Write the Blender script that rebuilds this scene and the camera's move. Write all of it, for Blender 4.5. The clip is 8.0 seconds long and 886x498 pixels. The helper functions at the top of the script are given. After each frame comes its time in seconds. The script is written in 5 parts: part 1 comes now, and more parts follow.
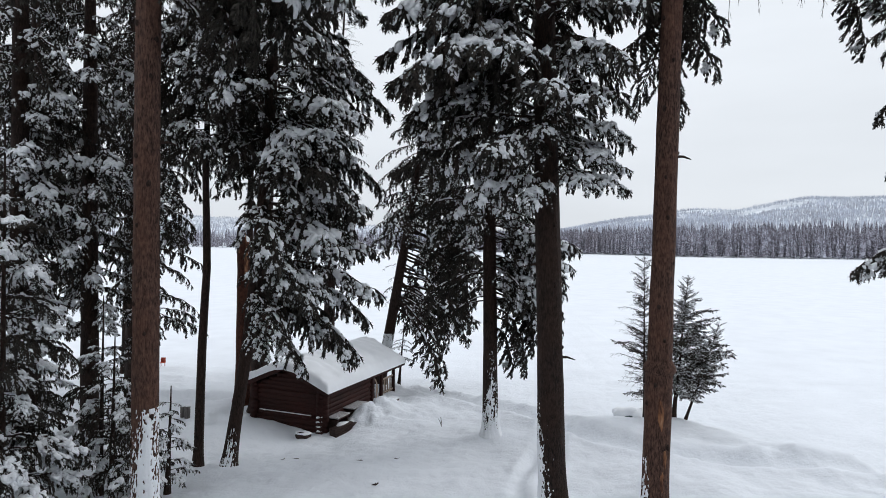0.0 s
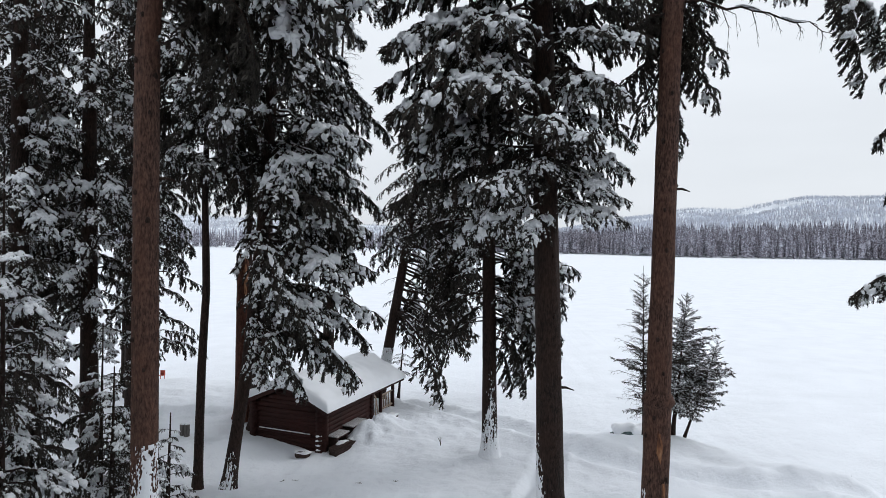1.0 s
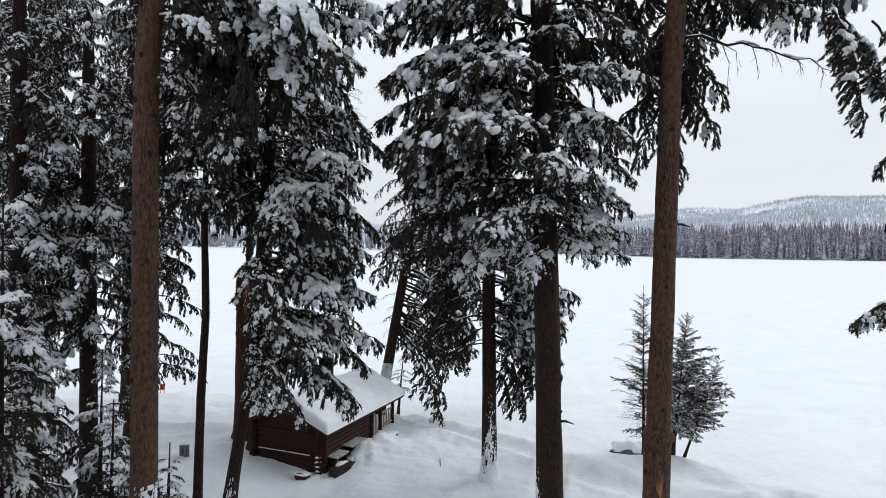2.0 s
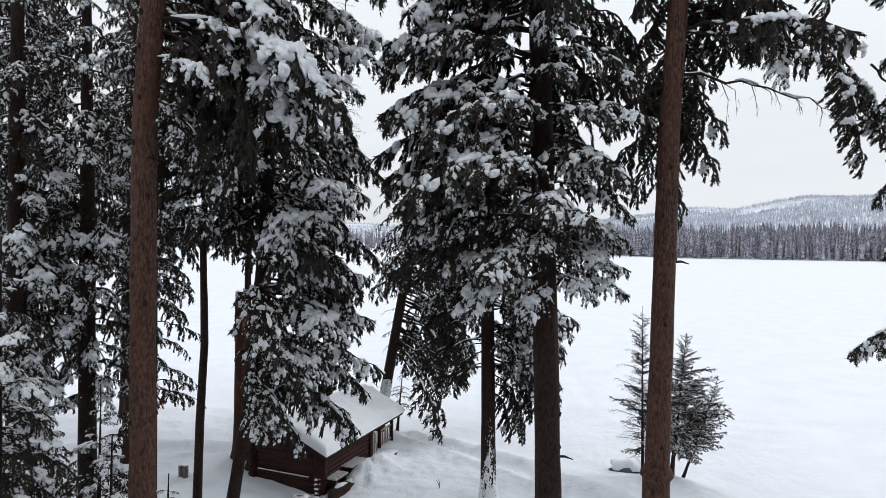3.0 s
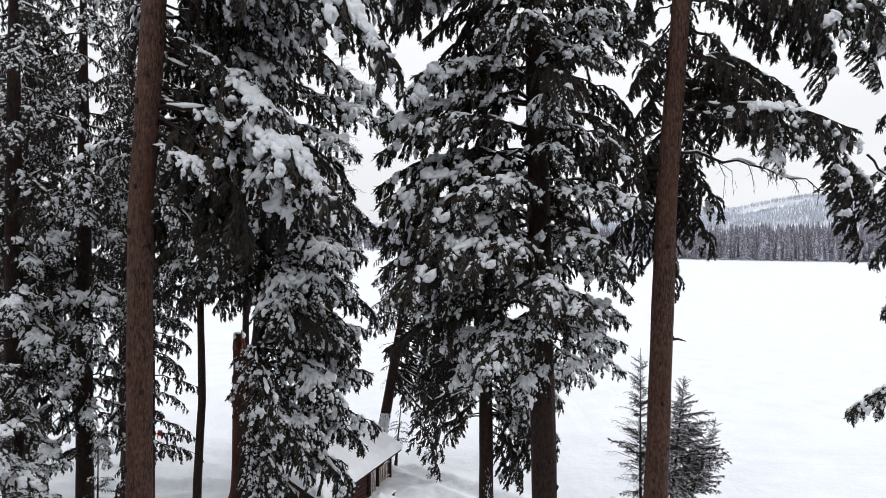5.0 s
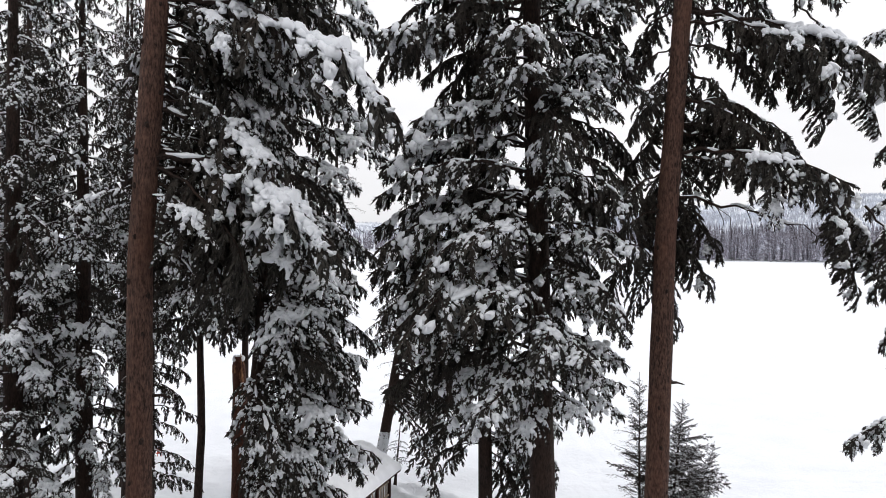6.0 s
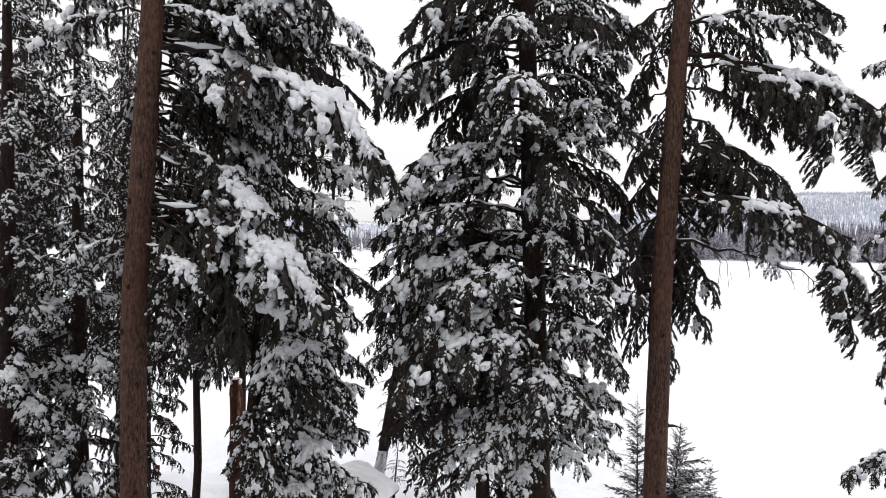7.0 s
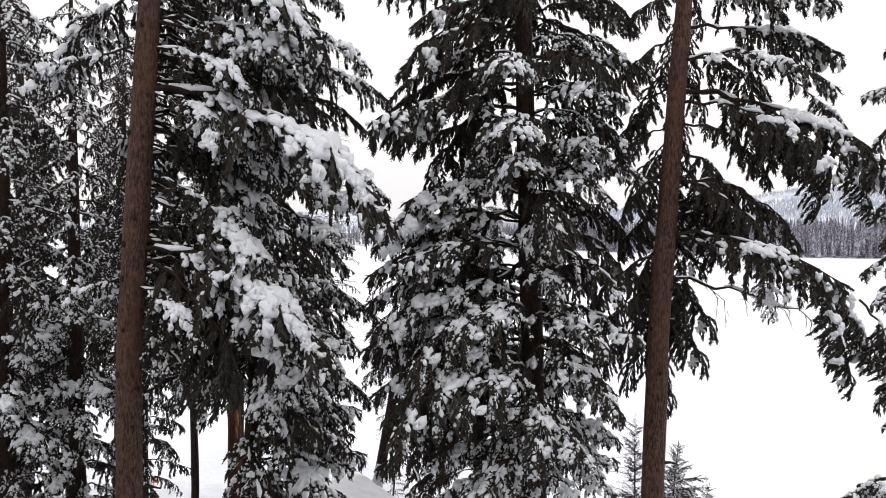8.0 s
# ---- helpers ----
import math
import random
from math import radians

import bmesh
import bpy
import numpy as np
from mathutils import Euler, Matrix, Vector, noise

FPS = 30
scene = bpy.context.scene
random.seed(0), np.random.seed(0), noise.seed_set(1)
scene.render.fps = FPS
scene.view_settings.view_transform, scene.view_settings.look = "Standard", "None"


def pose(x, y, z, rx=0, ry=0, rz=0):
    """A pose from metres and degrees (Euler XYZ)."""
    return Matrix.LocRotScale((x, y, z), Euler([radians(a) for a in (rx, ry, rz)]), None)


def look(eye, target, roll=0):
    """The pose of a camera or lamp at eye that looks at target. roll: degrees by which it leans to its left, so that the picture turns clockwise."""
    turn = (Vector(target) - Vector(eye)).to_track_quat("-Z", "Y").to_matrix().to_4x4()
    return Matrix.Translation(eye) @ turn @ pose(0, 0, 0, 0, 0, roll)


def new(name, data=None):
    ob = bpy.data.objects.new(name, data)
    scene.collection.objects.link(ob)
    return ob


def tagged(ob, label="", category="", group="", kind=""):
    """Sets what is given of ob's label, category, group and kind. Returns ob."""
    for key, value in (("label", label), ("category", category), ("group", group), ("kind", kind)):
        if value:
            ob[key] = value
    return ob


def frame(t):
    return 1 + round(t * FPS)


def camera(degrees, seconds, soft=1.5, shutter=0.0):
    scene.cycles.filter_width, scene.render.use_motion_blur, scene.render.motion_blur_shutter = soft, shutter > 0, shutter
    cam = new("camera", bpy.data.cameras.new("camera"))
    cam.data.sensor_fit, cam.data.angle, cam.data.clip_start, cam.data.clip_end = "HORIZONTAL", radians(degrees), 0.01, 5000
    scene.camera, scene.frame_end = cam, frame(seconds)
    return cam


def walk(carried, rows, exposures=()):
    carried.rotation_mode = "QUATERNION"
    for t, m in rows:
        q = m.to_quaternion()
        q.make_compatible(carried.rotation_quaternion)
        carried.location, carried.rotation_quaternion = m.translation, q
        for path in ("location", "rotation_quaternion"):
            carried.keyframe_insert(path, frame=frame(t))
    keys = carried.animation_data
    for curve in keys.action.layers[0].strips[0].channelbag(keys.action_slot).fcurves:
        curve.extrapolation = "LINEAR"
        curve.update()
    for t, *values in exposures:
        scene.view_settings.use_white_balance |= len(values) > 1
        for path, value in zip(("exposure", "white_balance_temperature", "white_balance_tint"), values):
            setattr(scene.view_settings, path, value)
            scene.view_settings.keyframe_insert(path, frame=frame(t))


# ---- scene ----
cam = camera(72.0, 8.0, soft=0.75)
PATH = [
    (0, (0.338, 0.233, 7.457), (0.31, 2.233, 7.434), 0.5),
    (0.5, (0.346, 0.211, 7.842), (0.317, 2.21, 7.818), 0.5),
    (1, (0.347, 0.23, 8.239), (0.32, 2.23, 8.213), 0.5),
    (1.5, (0.341, 0.25, 8.655), (0.314, 2.249, 8.628), 0.5),
    (3, (0.354, 0.292, 9.996), (0.329, 2.291, 9.964), 0.5),
    (3.5, (0.346, 0.303, 10.446), (0.322, 2.302, 10.412), 0.4),
    (4, (0.37, 0.32, 10.892), (0.346, 2.319, 10.857), 0.4),
    (4.5, (0.388, 0.337, 11.361), (0.365, 2.337, 11.325), 0.4),
    (6, (0.392, 0.329, 12.919), (0.372, 2.329, 12.879), 0.4),
    (6.5, (0.4, 0.339, 13.443), (0.38, 2.338, 13.401), 0.3),
    (7, (0.472, 0.414, 13.969), (0.454, 2.413, 13.924), 0.3),
    (7.5, (0.545, 0.485, 14.475), (0.526, 2.484, 14.421), 0.3),
    (8, (0.531, 0.5, 14.966), (0.515, 2.499, 14.902), 0.3),
]
EXPOSURES = [(0, -0.12, 6170, 8), (3.5, -0.04, 6280, 9), (6, 0.11, 6540, 11), (8, 0.2, 6680, 12)]
walk(cam, [(t, look(eye, target, roll)) for t, eye, target, roll in PATH], EXPOSURES)

# ---- world: overcast winter sky ----
world = bpy.data.worlds.new("overcast_sky")
scene.world = world
world.use_nodes = True
wt = world.node_tree
bg = wt.nodes["Background"]
sky = wt.nodes.new("ShaderNodeTexSky")
sky.sky_type, sky.sun_disc = "NISHITA", False
sky.sun_elevation, sky.sun_rotation = radians(33), radians(65)
hue = wt.nodes.new("ShaderNodeHueSaturation")
hue.inputs["Saturation"].default_value = 0.25
hue.inputs["Value"].default_value = 1.0
wt.links.new(sky.outputs[0], hue.inputs["Color"])
coord = wt.nodes.new("ShaderNodeTexCoord")
sep = wt.nodes.new("ShaderNodeSeparateXYZ")
wt.links.new(coord.outputs["Generated"], sep.inputs[0])
ramp = wt.nodes.new("ShaderNodeMapRange")
ramp.inputs["From Min"].default_value, ramp.inputs["From Max"].default_value = 0.0, 1.0
ramp.inputs["To Min"].default_value, ramp.inputs["To Max"].default_value = 8.2, 12.4
wt.links.new(sep.outputs["Z"], ramp.inputs["Value"])
cn = wt.nodes.new("ShaderNodeTexNoise")
cn.inputs["Scale"].default_value, cn.inputs["Detail"].default_value = 2.2, 4
cmap = wt.nodes.new("ShaderNodeMapping")
cmap.inputs["Scale"].default_value = (1, 1, 4)
wt.links.new(coord.outputs["Generated"], cmap.inputs[0])
wt.links.new(cmap.outputs[0], cn.inputs["Vector"])
cr = wt.nodes.new("ShaderNodeMapRange")
cr.inputs["From Min"].default_value, cr.inputs["From Max"].default_value = 0.3, 0.7
cr.inputs["To Min"].default_value, cr.inputs["To Max"].default_value = 0.95, 1.05
wt.links.new(cn.outputs["Fac"], cr.inputs["Value"])
mul = wt.nodes.new("ShaderNodeMath")
mul.operation = "MULTIPLY"
wt.links.new(ramp.outputs[0], mul.inputs[0])
wt.links.new(cr.outputs[0], mul.inputs[1])
tint = wt.nodes.new("ShaderNodeMix")
tint.data_type, tint.blend_type = "RGBA", "MULTIPLY"
tint.inputs["Factor"].default_value = 1.0
tint.inputs[6].default_value = (0.985, 0.995, 1.02, 1)
wt.links.new(mul.outputs[0], tint.inputs[7])
mix = wt.nodes.new("ShaderNodeMix")
mix.data_type = "RGBA"
mix.inputs["Factor"].default_value = 0.9
wt.links.new(hue.outputs[0], mix.inputs[6])
wt.links.new(tint.outputs[2], mix.inputs[7])
wt.links.new(mix.outputs[2], bg.inputs["Color"])
bg.inputs["Strength"].default_value = 0.105

sun = new("sun", bpy.data.lights.new("sun", "SUN"))
sun.data.energy, sun.data.angle, sun.data.color = 0.8, radians(22), (1.0, 0.97, 0.94)
sun.matrix_world = look((55, 45, 40), (0, 20, 0))


# ---- materials ----
def material(name, rough=0.8):
    m = bpy.data.materials.new(name)
    m.use_nodes = True
    b = m.node_tree.nodes["Principled BSDF"]
    b.inputs["Roughness"].default_value = rough
    b.inputs["Specular IOR Level"].default_value = 0.25
    return m, m.node_tree, b


def noise_node(nt, scale, detail=4, stretch=(1, 1, 1), space="Object", rough=0.5):
    c = nt.nodes.new("ShaderNodeTexCoord")
    mp = nt.nodes.new("ShaderNodeMapping")
    mp.inputs["Scale"].default_value = stretch
    n = nt.nodes.new("ShaderNodeTexNoise")
    n.inputs["Scale"].default_value, n.inputs["Detail"].default_value, n.inputs["Roughness"].default_value = scale, detail, rough
    nt.links.new(c.outputs[space], mp.inputs[0])
    nt.links.new(mp.outputs[0], n.inputs["Vector"])
    return n.outputs["Fac"]


def color_ramp(nt, fac, stops):
    r = nt.nodes.new("ShaderNodeValToRGB")
    els = r.color_ramp.elements
    while len(els) < len(stops):
        els.new(0.5)
    for e, (p, c) in zip(els, stops):
        e.position, e.color = p, (*c, 1)
    nt.links.new(fac, r.inputs[0])
    return r.outputs[0]


def blend(nt, a, b, fac, mode="MIX"):
    m = nt.nodes.new("ShaderNodeMix")
    m.data_type, m.blend_type = "RGBA", mode
    for s, v in ((m.inputs[0], fac), (m.inputs[6], a), (m.inputs[7], b)):
        if isinstance(v, (int, float)):
            s.default_value = v
        elif isinstance(v, tuple):
            s.default_value = (*v, 1)
        else:
            nt.links.new(v, s)
    return m.outputs[2]


def bump(nt, b, height, strength, distance):
    n = nt.nodes.new("ShaderNodeBump")
    n.inputs["Strength"].default_value, n.inputs["Distance"].default_value = strength, distance
    nt.links.new(height, n.inputs["Height"])
    nt.links.new(n.outputs[0], b.inputs["Normal"])


def bark(name, dark, light, red):
    """Furrowed bark: fine upright ridges over broad plates, flaked to red here and there."""
    m, nt, b = material(name, 0.9)
    ridge = noise_node(nt, 30, 7, (1, 1, 0.24), rough=0.7)
    scale = noise_node(nt, 15, 4, (1, 1, 0.55))
    plate = noise_node(nt, 1.6, 4, (1, 1, 0.45))
    c = color_ramp(nt, ridge, [(0.38, dark), (0.52, light), (0.68, tuple(1.5 * v for v in light))])
    c = blend(nt, c, red, color_ramp(nt, plate, [(0.4, (0, 0, 0)), (0.72, (0.65, 0.65, 0.65))]))
    c = blend(nt, c, color_ramp(nt, scale, [(0.3, (0.62, 0.62, 0.62)), (0.7, (1.25, 1.25, 1.25))]), 1.0, "MULTIPLY")
    nt.links.new(c, b.inputs["Base Color"])
    bump(nt, b, ridge, 1.0, 0.035)
    return m


BARK = bark("bark_brown", (0.02, 0.011, 0.0085), (0.1, 0.055, 0.041), (0.135, 0.063, 0.042))
BARK_DARK = bark("bark_dark", (0.008, 0.006, 0.005), (0.034, 0.021, 0.017), (0.045, 0.024, 0.016))
BARK_SNAG = bark("bark_snag", (0.02, 0.009, 0.007), (0.075, 0.03, 0.02), (0.11, 0.04, 0.022))


def needle(name, a, b_col):
    m, nt, b = material(name, 0.85)
    b.inputs["Specular IOR Level"].default_value = 0.06
    g = nt.nodes.new("ShaderNodeNewGeometry")
    c = color_ramp(nt, g.outputs["Random Per Island"], [(0.0, a), (0.75, b_col), (1.0, tuple(1.7 * v for v in b_col))])
    big = noise_node(nt, 1.1, 2)
    c = blend(nt, c, (0.06, 0.043, 0.035), color_ramp(nt, big, [(0.45, (0, 0, 0)), (0.7, (0.7, 0.7, 0.7))]))
    nt.links.new(c, b.inputs["Base Color"])
    return m


NEEDLE = needle("fir_needles", (0.026, 0.0245, 0.0235), (0.065, 0.0595, 0.052))


def snow_material(name, col, scale, strength, dist):
    m, nt, b = material(name, 0.65)
    big = noise_node(nt, 0.5, 3)
    fine = noise_node(nt, scale, 9, rough=0.62)
    c = color_ramp(nt, big, [(0.3, tuple(0.93 * v for v in col)), (0.7, col)])
    nt.links.new(c, b.inputs["Base Color"])
    bump(nt, b, fine, strength, dist)
    return m


SNOW = snow_material("fresh_snow", (0.89, 0.905, 0.935), 22, 0.4, 0.025)
GROUND_SNOW = snow_material("ground_snow", (0.83, 0.855, 0.9), 3.5, 0.7, 0.08)


# snow-dusted wood, its colour greyed to carry the shade by the wall
DUSTED_SHADED, _nt, _b = material("dusted_shaded_wood", 0.8)
_c = color_ramp(_nt, noise_node(_nt, 9, 6, (1, 5, 1)), [(0.3, (0.2, 0.16, 0.15)), (0.62, (0.6, 0.6, 0.62))])
_nt.links.new(_c, _b.inputs["Base Color"])


def wood(name, dark, light, stretch=(1.2, 14, 14)):
    m, nt, b = material(name, 0.7)
    grain = noise_node(nt, 3, 5, stretch)
    big = noise_node(nt, 0.9, 3)
    c = color_ramp(nt, grain, [(0.3, dark), (0.7, light)])
    c = blend(nt, c, color_ramp(nt, big, [(0.3, (0.6, 0.6, 0.6)), (0.7, (1.1, 1.1, 1.1))]), 1.0, "MULTIPLY")
    nt.links.new(c, b.inputs["Base Color"])
    bump(nt, b, grain, 0.4, 0.01)
    return m


LOG = wood("stained_log", (0.021, 0.0052, 0.0036), (0.047, 0.0108, 0.0072))
DARKWOOD = wood("dark_wood", (0.02, 0.012, 0.01), (0.06, 0.035, 0.028))
PALEWOOD = wood("pale_wood", (0.3, 0.22, 0.16), (0.55, 0.45, 0.36))
GREYWOOD = wood("grey_wood", (0.1, 0.09, 0.085), (0.26, 0.24, 0.22), (10, 10, 1))
TEAL, _nt, _b = material("teal_paint", 0.5)
_nt.links.new(color_ramp(_nt, noise_node(_nt, 6, 4), [(0.3, (0.04, 0.07, 0.075)), (0.7, (0.09, 0.13, 0.135))]), _b.inputs["Base Color"])
REDPAINT, _nt, _b = material("red_paint", 0.5)
_nt.links.new(color_ramp(_nt, noise_node(_nt, 9, 3), [(0.3, (0.35, 0.05, 0.03)), (0.7, (0.5, 0.09, 0.05))]), _b.inputs["Base Color"])


# ---- mesh helpers ----
def link_mesh(name, me, mat, parent=None, label=""):
    ob = new(name, me)
    if mat and not me.materials:
        me.materials.append(mat)
    if parent:
        ob.parent = parent
    return tagged(ob, label)


def raw_mesh(name, verts, faces, smooth=True):
    """Mesh from an (n, 3) array of places and an (m, 3) or (m, 4) array of corners."""
    v, f = np.asarray(verts, np.float32), np.asarray(faces, np.int32)
    me = bpy.data.meshes.new(name)
    n, k = f.shape
    me.vertices.add(len(v))
    me.vertices.foreach_set("co", v.ravel())
    me.loops.add(n * k)
    me.loops.foreach_set("vertex_index", f.ravel())
    me.polygons.add(n)
    me.polygons.foreach_set("loop_start", np.arange(0, n * k, k, dtype=np.int32))
    me.polygons.foreach_set("use_smooth", np.full(n, smooth))
    me.update(calc_edges=True)
    me.validate()
    return me


def part(name, bm, mat, parent, label="", smooth=False):
    me = bpy.data.meshes.new(name)
    for f in bm.faces:
        f.smooth = smooth
    bm.to_mesh(me)
    bm.free()
    return link_mesh(name, me, mat, parent, label)


def tube(pts, rw, rh=None, sides=6, lump=0.0, rng=None):
    """Rings along a path as quads: wide rw sideways, rh upwards."""
    pts = np.asarray(pts, float)
    n = len(pts)
    rh = rw if rh is None else rh
    rw, rh = np.broadcast_to(rw, n), np.broadcast_to(rh, n)
    tan = np.gradient(pts, axis=0)
    tan /= np.linalg.norm(tan, axis=1)[:, None] + 1e-9
    ref = np.where(np.abs(tan[:, 2:3]) > 0.9, np.array([[1.0, 0, 0]]), np.array([[0, 0, 1.0]]))
    side = np.cross(tan, ref)
    side /= np.linalg.norm(side, axis=1)[:, None] + 1e-9
    up = np.cross(side, tan)
    a = np.linspace(0, 2 * np.pi, sides, endpoint=False)
    k = 1.0 if rng is None or not lump else 1 + lump * rng.uniform(-1, 1, (n, sides))
    v = pts[:, None] + (np.cos(a) * k * rw[:, None])[..., None] * side[:, None] + (np.sin(a) * k * rh[:, None])[..., None] * up[:, None]
    i, j = np.meshgrid(np.arange(n - 1), np.arange(sides), indexing="ij")
    f = np.stack([i * sides + j, i * sides + (j + 1) % sides, (i + 1) * sides + (j + 1) % sides, (i + 1) * sides + j], -1).reshape(-1, 4)
    return v.reshape(-1, 3), f


class Soup:
    """Collects quads and triangles (as thin quads) into one mesh."""

    def __init__(self):
        self.v, self.f, self.n = [], [], 0

    def add(self, v, f):
        self.v.append(np.asarray(v, np.float32))
        self.f.append(np.asarray(f) + self.n)
        self.n += len(v)

    def mesh(self, name, smooth=True):
        tri = [np.concatenate([f[:, [0, 1, 2]], f[:, [0, 2, 3]]]) if f.shape[1] == 4 else f for f in self.f]
        return raw_mesh(name, np.concatenate(self.v), np.concatenate(tri), smooth)


def sphere_grid(nu, nv):
    u = np.linspace(0, 2 * np.pi, nu, endpoint=False)
    w = np.linspace(-np.pi / 2, np.pi / 2, nv)
    v = np.stack([np.outer(np.cos(w), np.cos(u)), np.outer(np.cos(w), np.sin(u)), np.outer(np.sin(w), np.ones(nu))], -1).reshape(-1, 3)
    i, j = np.meshgrid(np.arange(nv - 1), np.arange(nu), indexing="ij")
    f = np.stack([i * nu + j, i * nu + (j + 1) % nu, (i + 1) * nu + (j + 1) % nu, (i + 1) * nu + j], -1).reshape(-1, 4)
    return v, f


BLOB_V, BLOB_F = sphere_grid(18, 11)


def blob(rng, centre, rx, ry, rz, turn=0.0, sag=0.0):
    """A lumpy pillow of snow that droops towards its rim."""
    v = BLOB_V.copy()
    ph = rng.uniform(0, 6.28, 6)
    k = 1 + 0.16 * np.sin(3 * v[:, 0] + ph[0]) * np.sin(3 * v[:, 1] + ph[1]) + 0.12 * np.sin(6 * v[:, 0] + ph[2]) + 0.12 * np.sin(5 * v[:, 1] + ph[3])
    v *= (k * rng.uniform(0.95, 1.05, len(v)))[:, None]
    low = v[:, 2] < 0
    v[low, 2] *= 0.45
    v[:, 2] = v[:, 2] * rz - sag * (v[:, 0] ** 2 + v[:, 1] ** 2)
    v[:, 0] *= rx
    v[:, 1] *= ry
    c, s = math.cos(turn), math.sin(turn)
    v[:, :2] = v[:, :2] @ np.array([[c, s], [-s, c]])
    return v + centre, BLOB_F


# ---- branches ----
def bent(rng, start, way, length, n, sag, wiggle=0.05):
    """A path that sags by sag degrees from start to tip."""
    way = np.array(way, float)
    way /= np.linalg.norm(way)
    pts, p = [np.array(start, float)], np.array(start, float)
    for i in range(n):
        h = math.hypot(way[0], way[1]) + 1e-6
        e = math.atan2(way[2], h) - radians(sag) / n * (0.5 + i / n)
        e = max(e, -1.45)
        az = math.atan2(way[1], way[0]) + rng.normal(0, wiggle)
        way = np.array([math.cos(e) * math.cos(az), math.cos(e) * math.sin(az), math.sin(e)])
        p = p + way * length / n
        pts.append(p.copy())
    return np.array(pts)


def along(pts, s):
    x = np.clip(s, 0, 1) * (len(pts) - 1)
    i = min(int(x), len(pts) - 2)
    d = pts[i + 1] - pts[i]
    return pts[i] + d * (x - i), d / (np.linalg.norm(d) + 1e-9)


def spray(rng, p0, ways, lens, count, size):
    """Drooping shoots: two crossed blades for the dense core and a fringe of fine needle tufts, as triangles."""
    m = len(p0)
    down = np.array((0, 0, -1.0))
    bow = lens[:, None] * rng.uniform(0.08, 0.3, (m, 1))
    mid = p0 + ways * lens[:, None] * 0.5 + down * bow * 0.3
    end = p0 + ways * lens[:, None] + down * bow
    one = np.cross(ways, rng.normal(size=(m, 3)))
    one /= np.linalg.norm(one, axis=1)[:, None] + 1e-9
    two = np.cross(ways, one)
    verts, faces, n = [], [], 0
    for w in (one, two):
        a, b = w * size * rng.uniform(0.12, 0.2, (m, 1)), w * size * rng.uniform(0.26, 0.5, (m, 1))
        c = b * rng.uniform(0.15, 0.6, (m, 1))
        verts.append(np.stack([p0 - a, p0 + a, mid - b, mid + b, end - c, end + c * 0.3 - ways * lens[:, None] * 0.2], 1).reshape(-1, 3))
        f = np.array([(0, 1, 3), (0, 3, 2), (2, 3, 5), (2, 5, 4)])
        faces.append((np.arange(m)[:, None, None] * 6 + f).reshape(-1, 3) + n)
        n += 6 * m
    t = np.tile(np.linspace(0.1, 0.95, count), (m, 1)) + rng.uniform(-0.05, 0.05, (m, count))
    base = p0[:, None] + ways[:, None] * (t * lens[:, None])[..., None] + down * (bow * t ** 2)[..., None]
    rad = rng.normal(size=(m, count, 3))
    rad -= (rad * ways[:, None]).sum(-1, keepdims=True) * ways[:, None]
    rad /= np.linalg.norm(rad, axis=-1, keepdims=True) + 1e-9
    out = ways[:, None] * 0.6 + rad * 0.8 + down * 0.2
    tip = base + out * size * rng.uniform(0.55, 1.25, (m, count, 1)) * (1.1 - 0.4 * t[..., None])
    wid = np.cross(out, rng.normal(size=(m, count, 3)))
    wid /= np.linalg.norm(wid, axis=-1, keepdims=True) + 1e-9
    wid = wid * size * 0.16
    v = np.stack([base - wid, base + wid, tip], 2).reshape(-1, 3)
    verts.append(v)
    faces.append(np.arange(len(v)).reshape(-1, 3) + n)
    return np.concatenate(verts), np.concatenate(faces)


OCTA = np.array([(0, 0, 1), (1, 0, 0), (0.3, 0.95, 0), (-0.8, 0.6, 0), (-0.8, -0.6, 0), (0.3, -0.95, 0), (0, 0, -0.5)])
OCTA_F = np.array([(0, 1 + i, 1 + (i + 1) % 5) for i in range(5)] + [(6, 1 + (i + 1) % 5, 1 + i) for i in range(5)])


def tufts(rng, p0, ways, lens, keep, r0=0.02, r1=0.07):
    """Small crumbs of snow caught on the shoots, longest along the shoot."""
    p, w, l = p0[keep], ways[keep], lens[keep]
    m = len(p)
    r = r0 + (r1 - r0) * rng.random((m, 1)) ** 1.6
    side = np.cross(w, (0, 0, 1.0))
    side /= np.linalg.norm(side, axis=1)[:, None] + 1e-9
    up = np.cross(side, w)
    k = rng.uniform(0.4, 1.5, (m, 7))
    c = p + w * (l * rng.uniform(0.15, 0.7, m))[:, None] + up * r * 0.35
    sh = OCTA[None] * k[..., None]
    v = c[:, None] + sh[..., :1] * w[:, None] * (r * rng.uniform(0.8, 1.6, (m, 1)))[:, None] + sh[..., 1:2] * side[:, None] * r[:, None] + sh[..., 2:] * up[:, None] * (r * 0.8)[:, None]
    return v.reshape(-1, 3), (np.arange(m)[:, None, None] * 7 + OCTA_F).reshape(-1, 3)


LUMP_V, LUMP_F = sphere_grid(8, 5)


FINE_V, FINE_F = sphere_grid(14, 9)


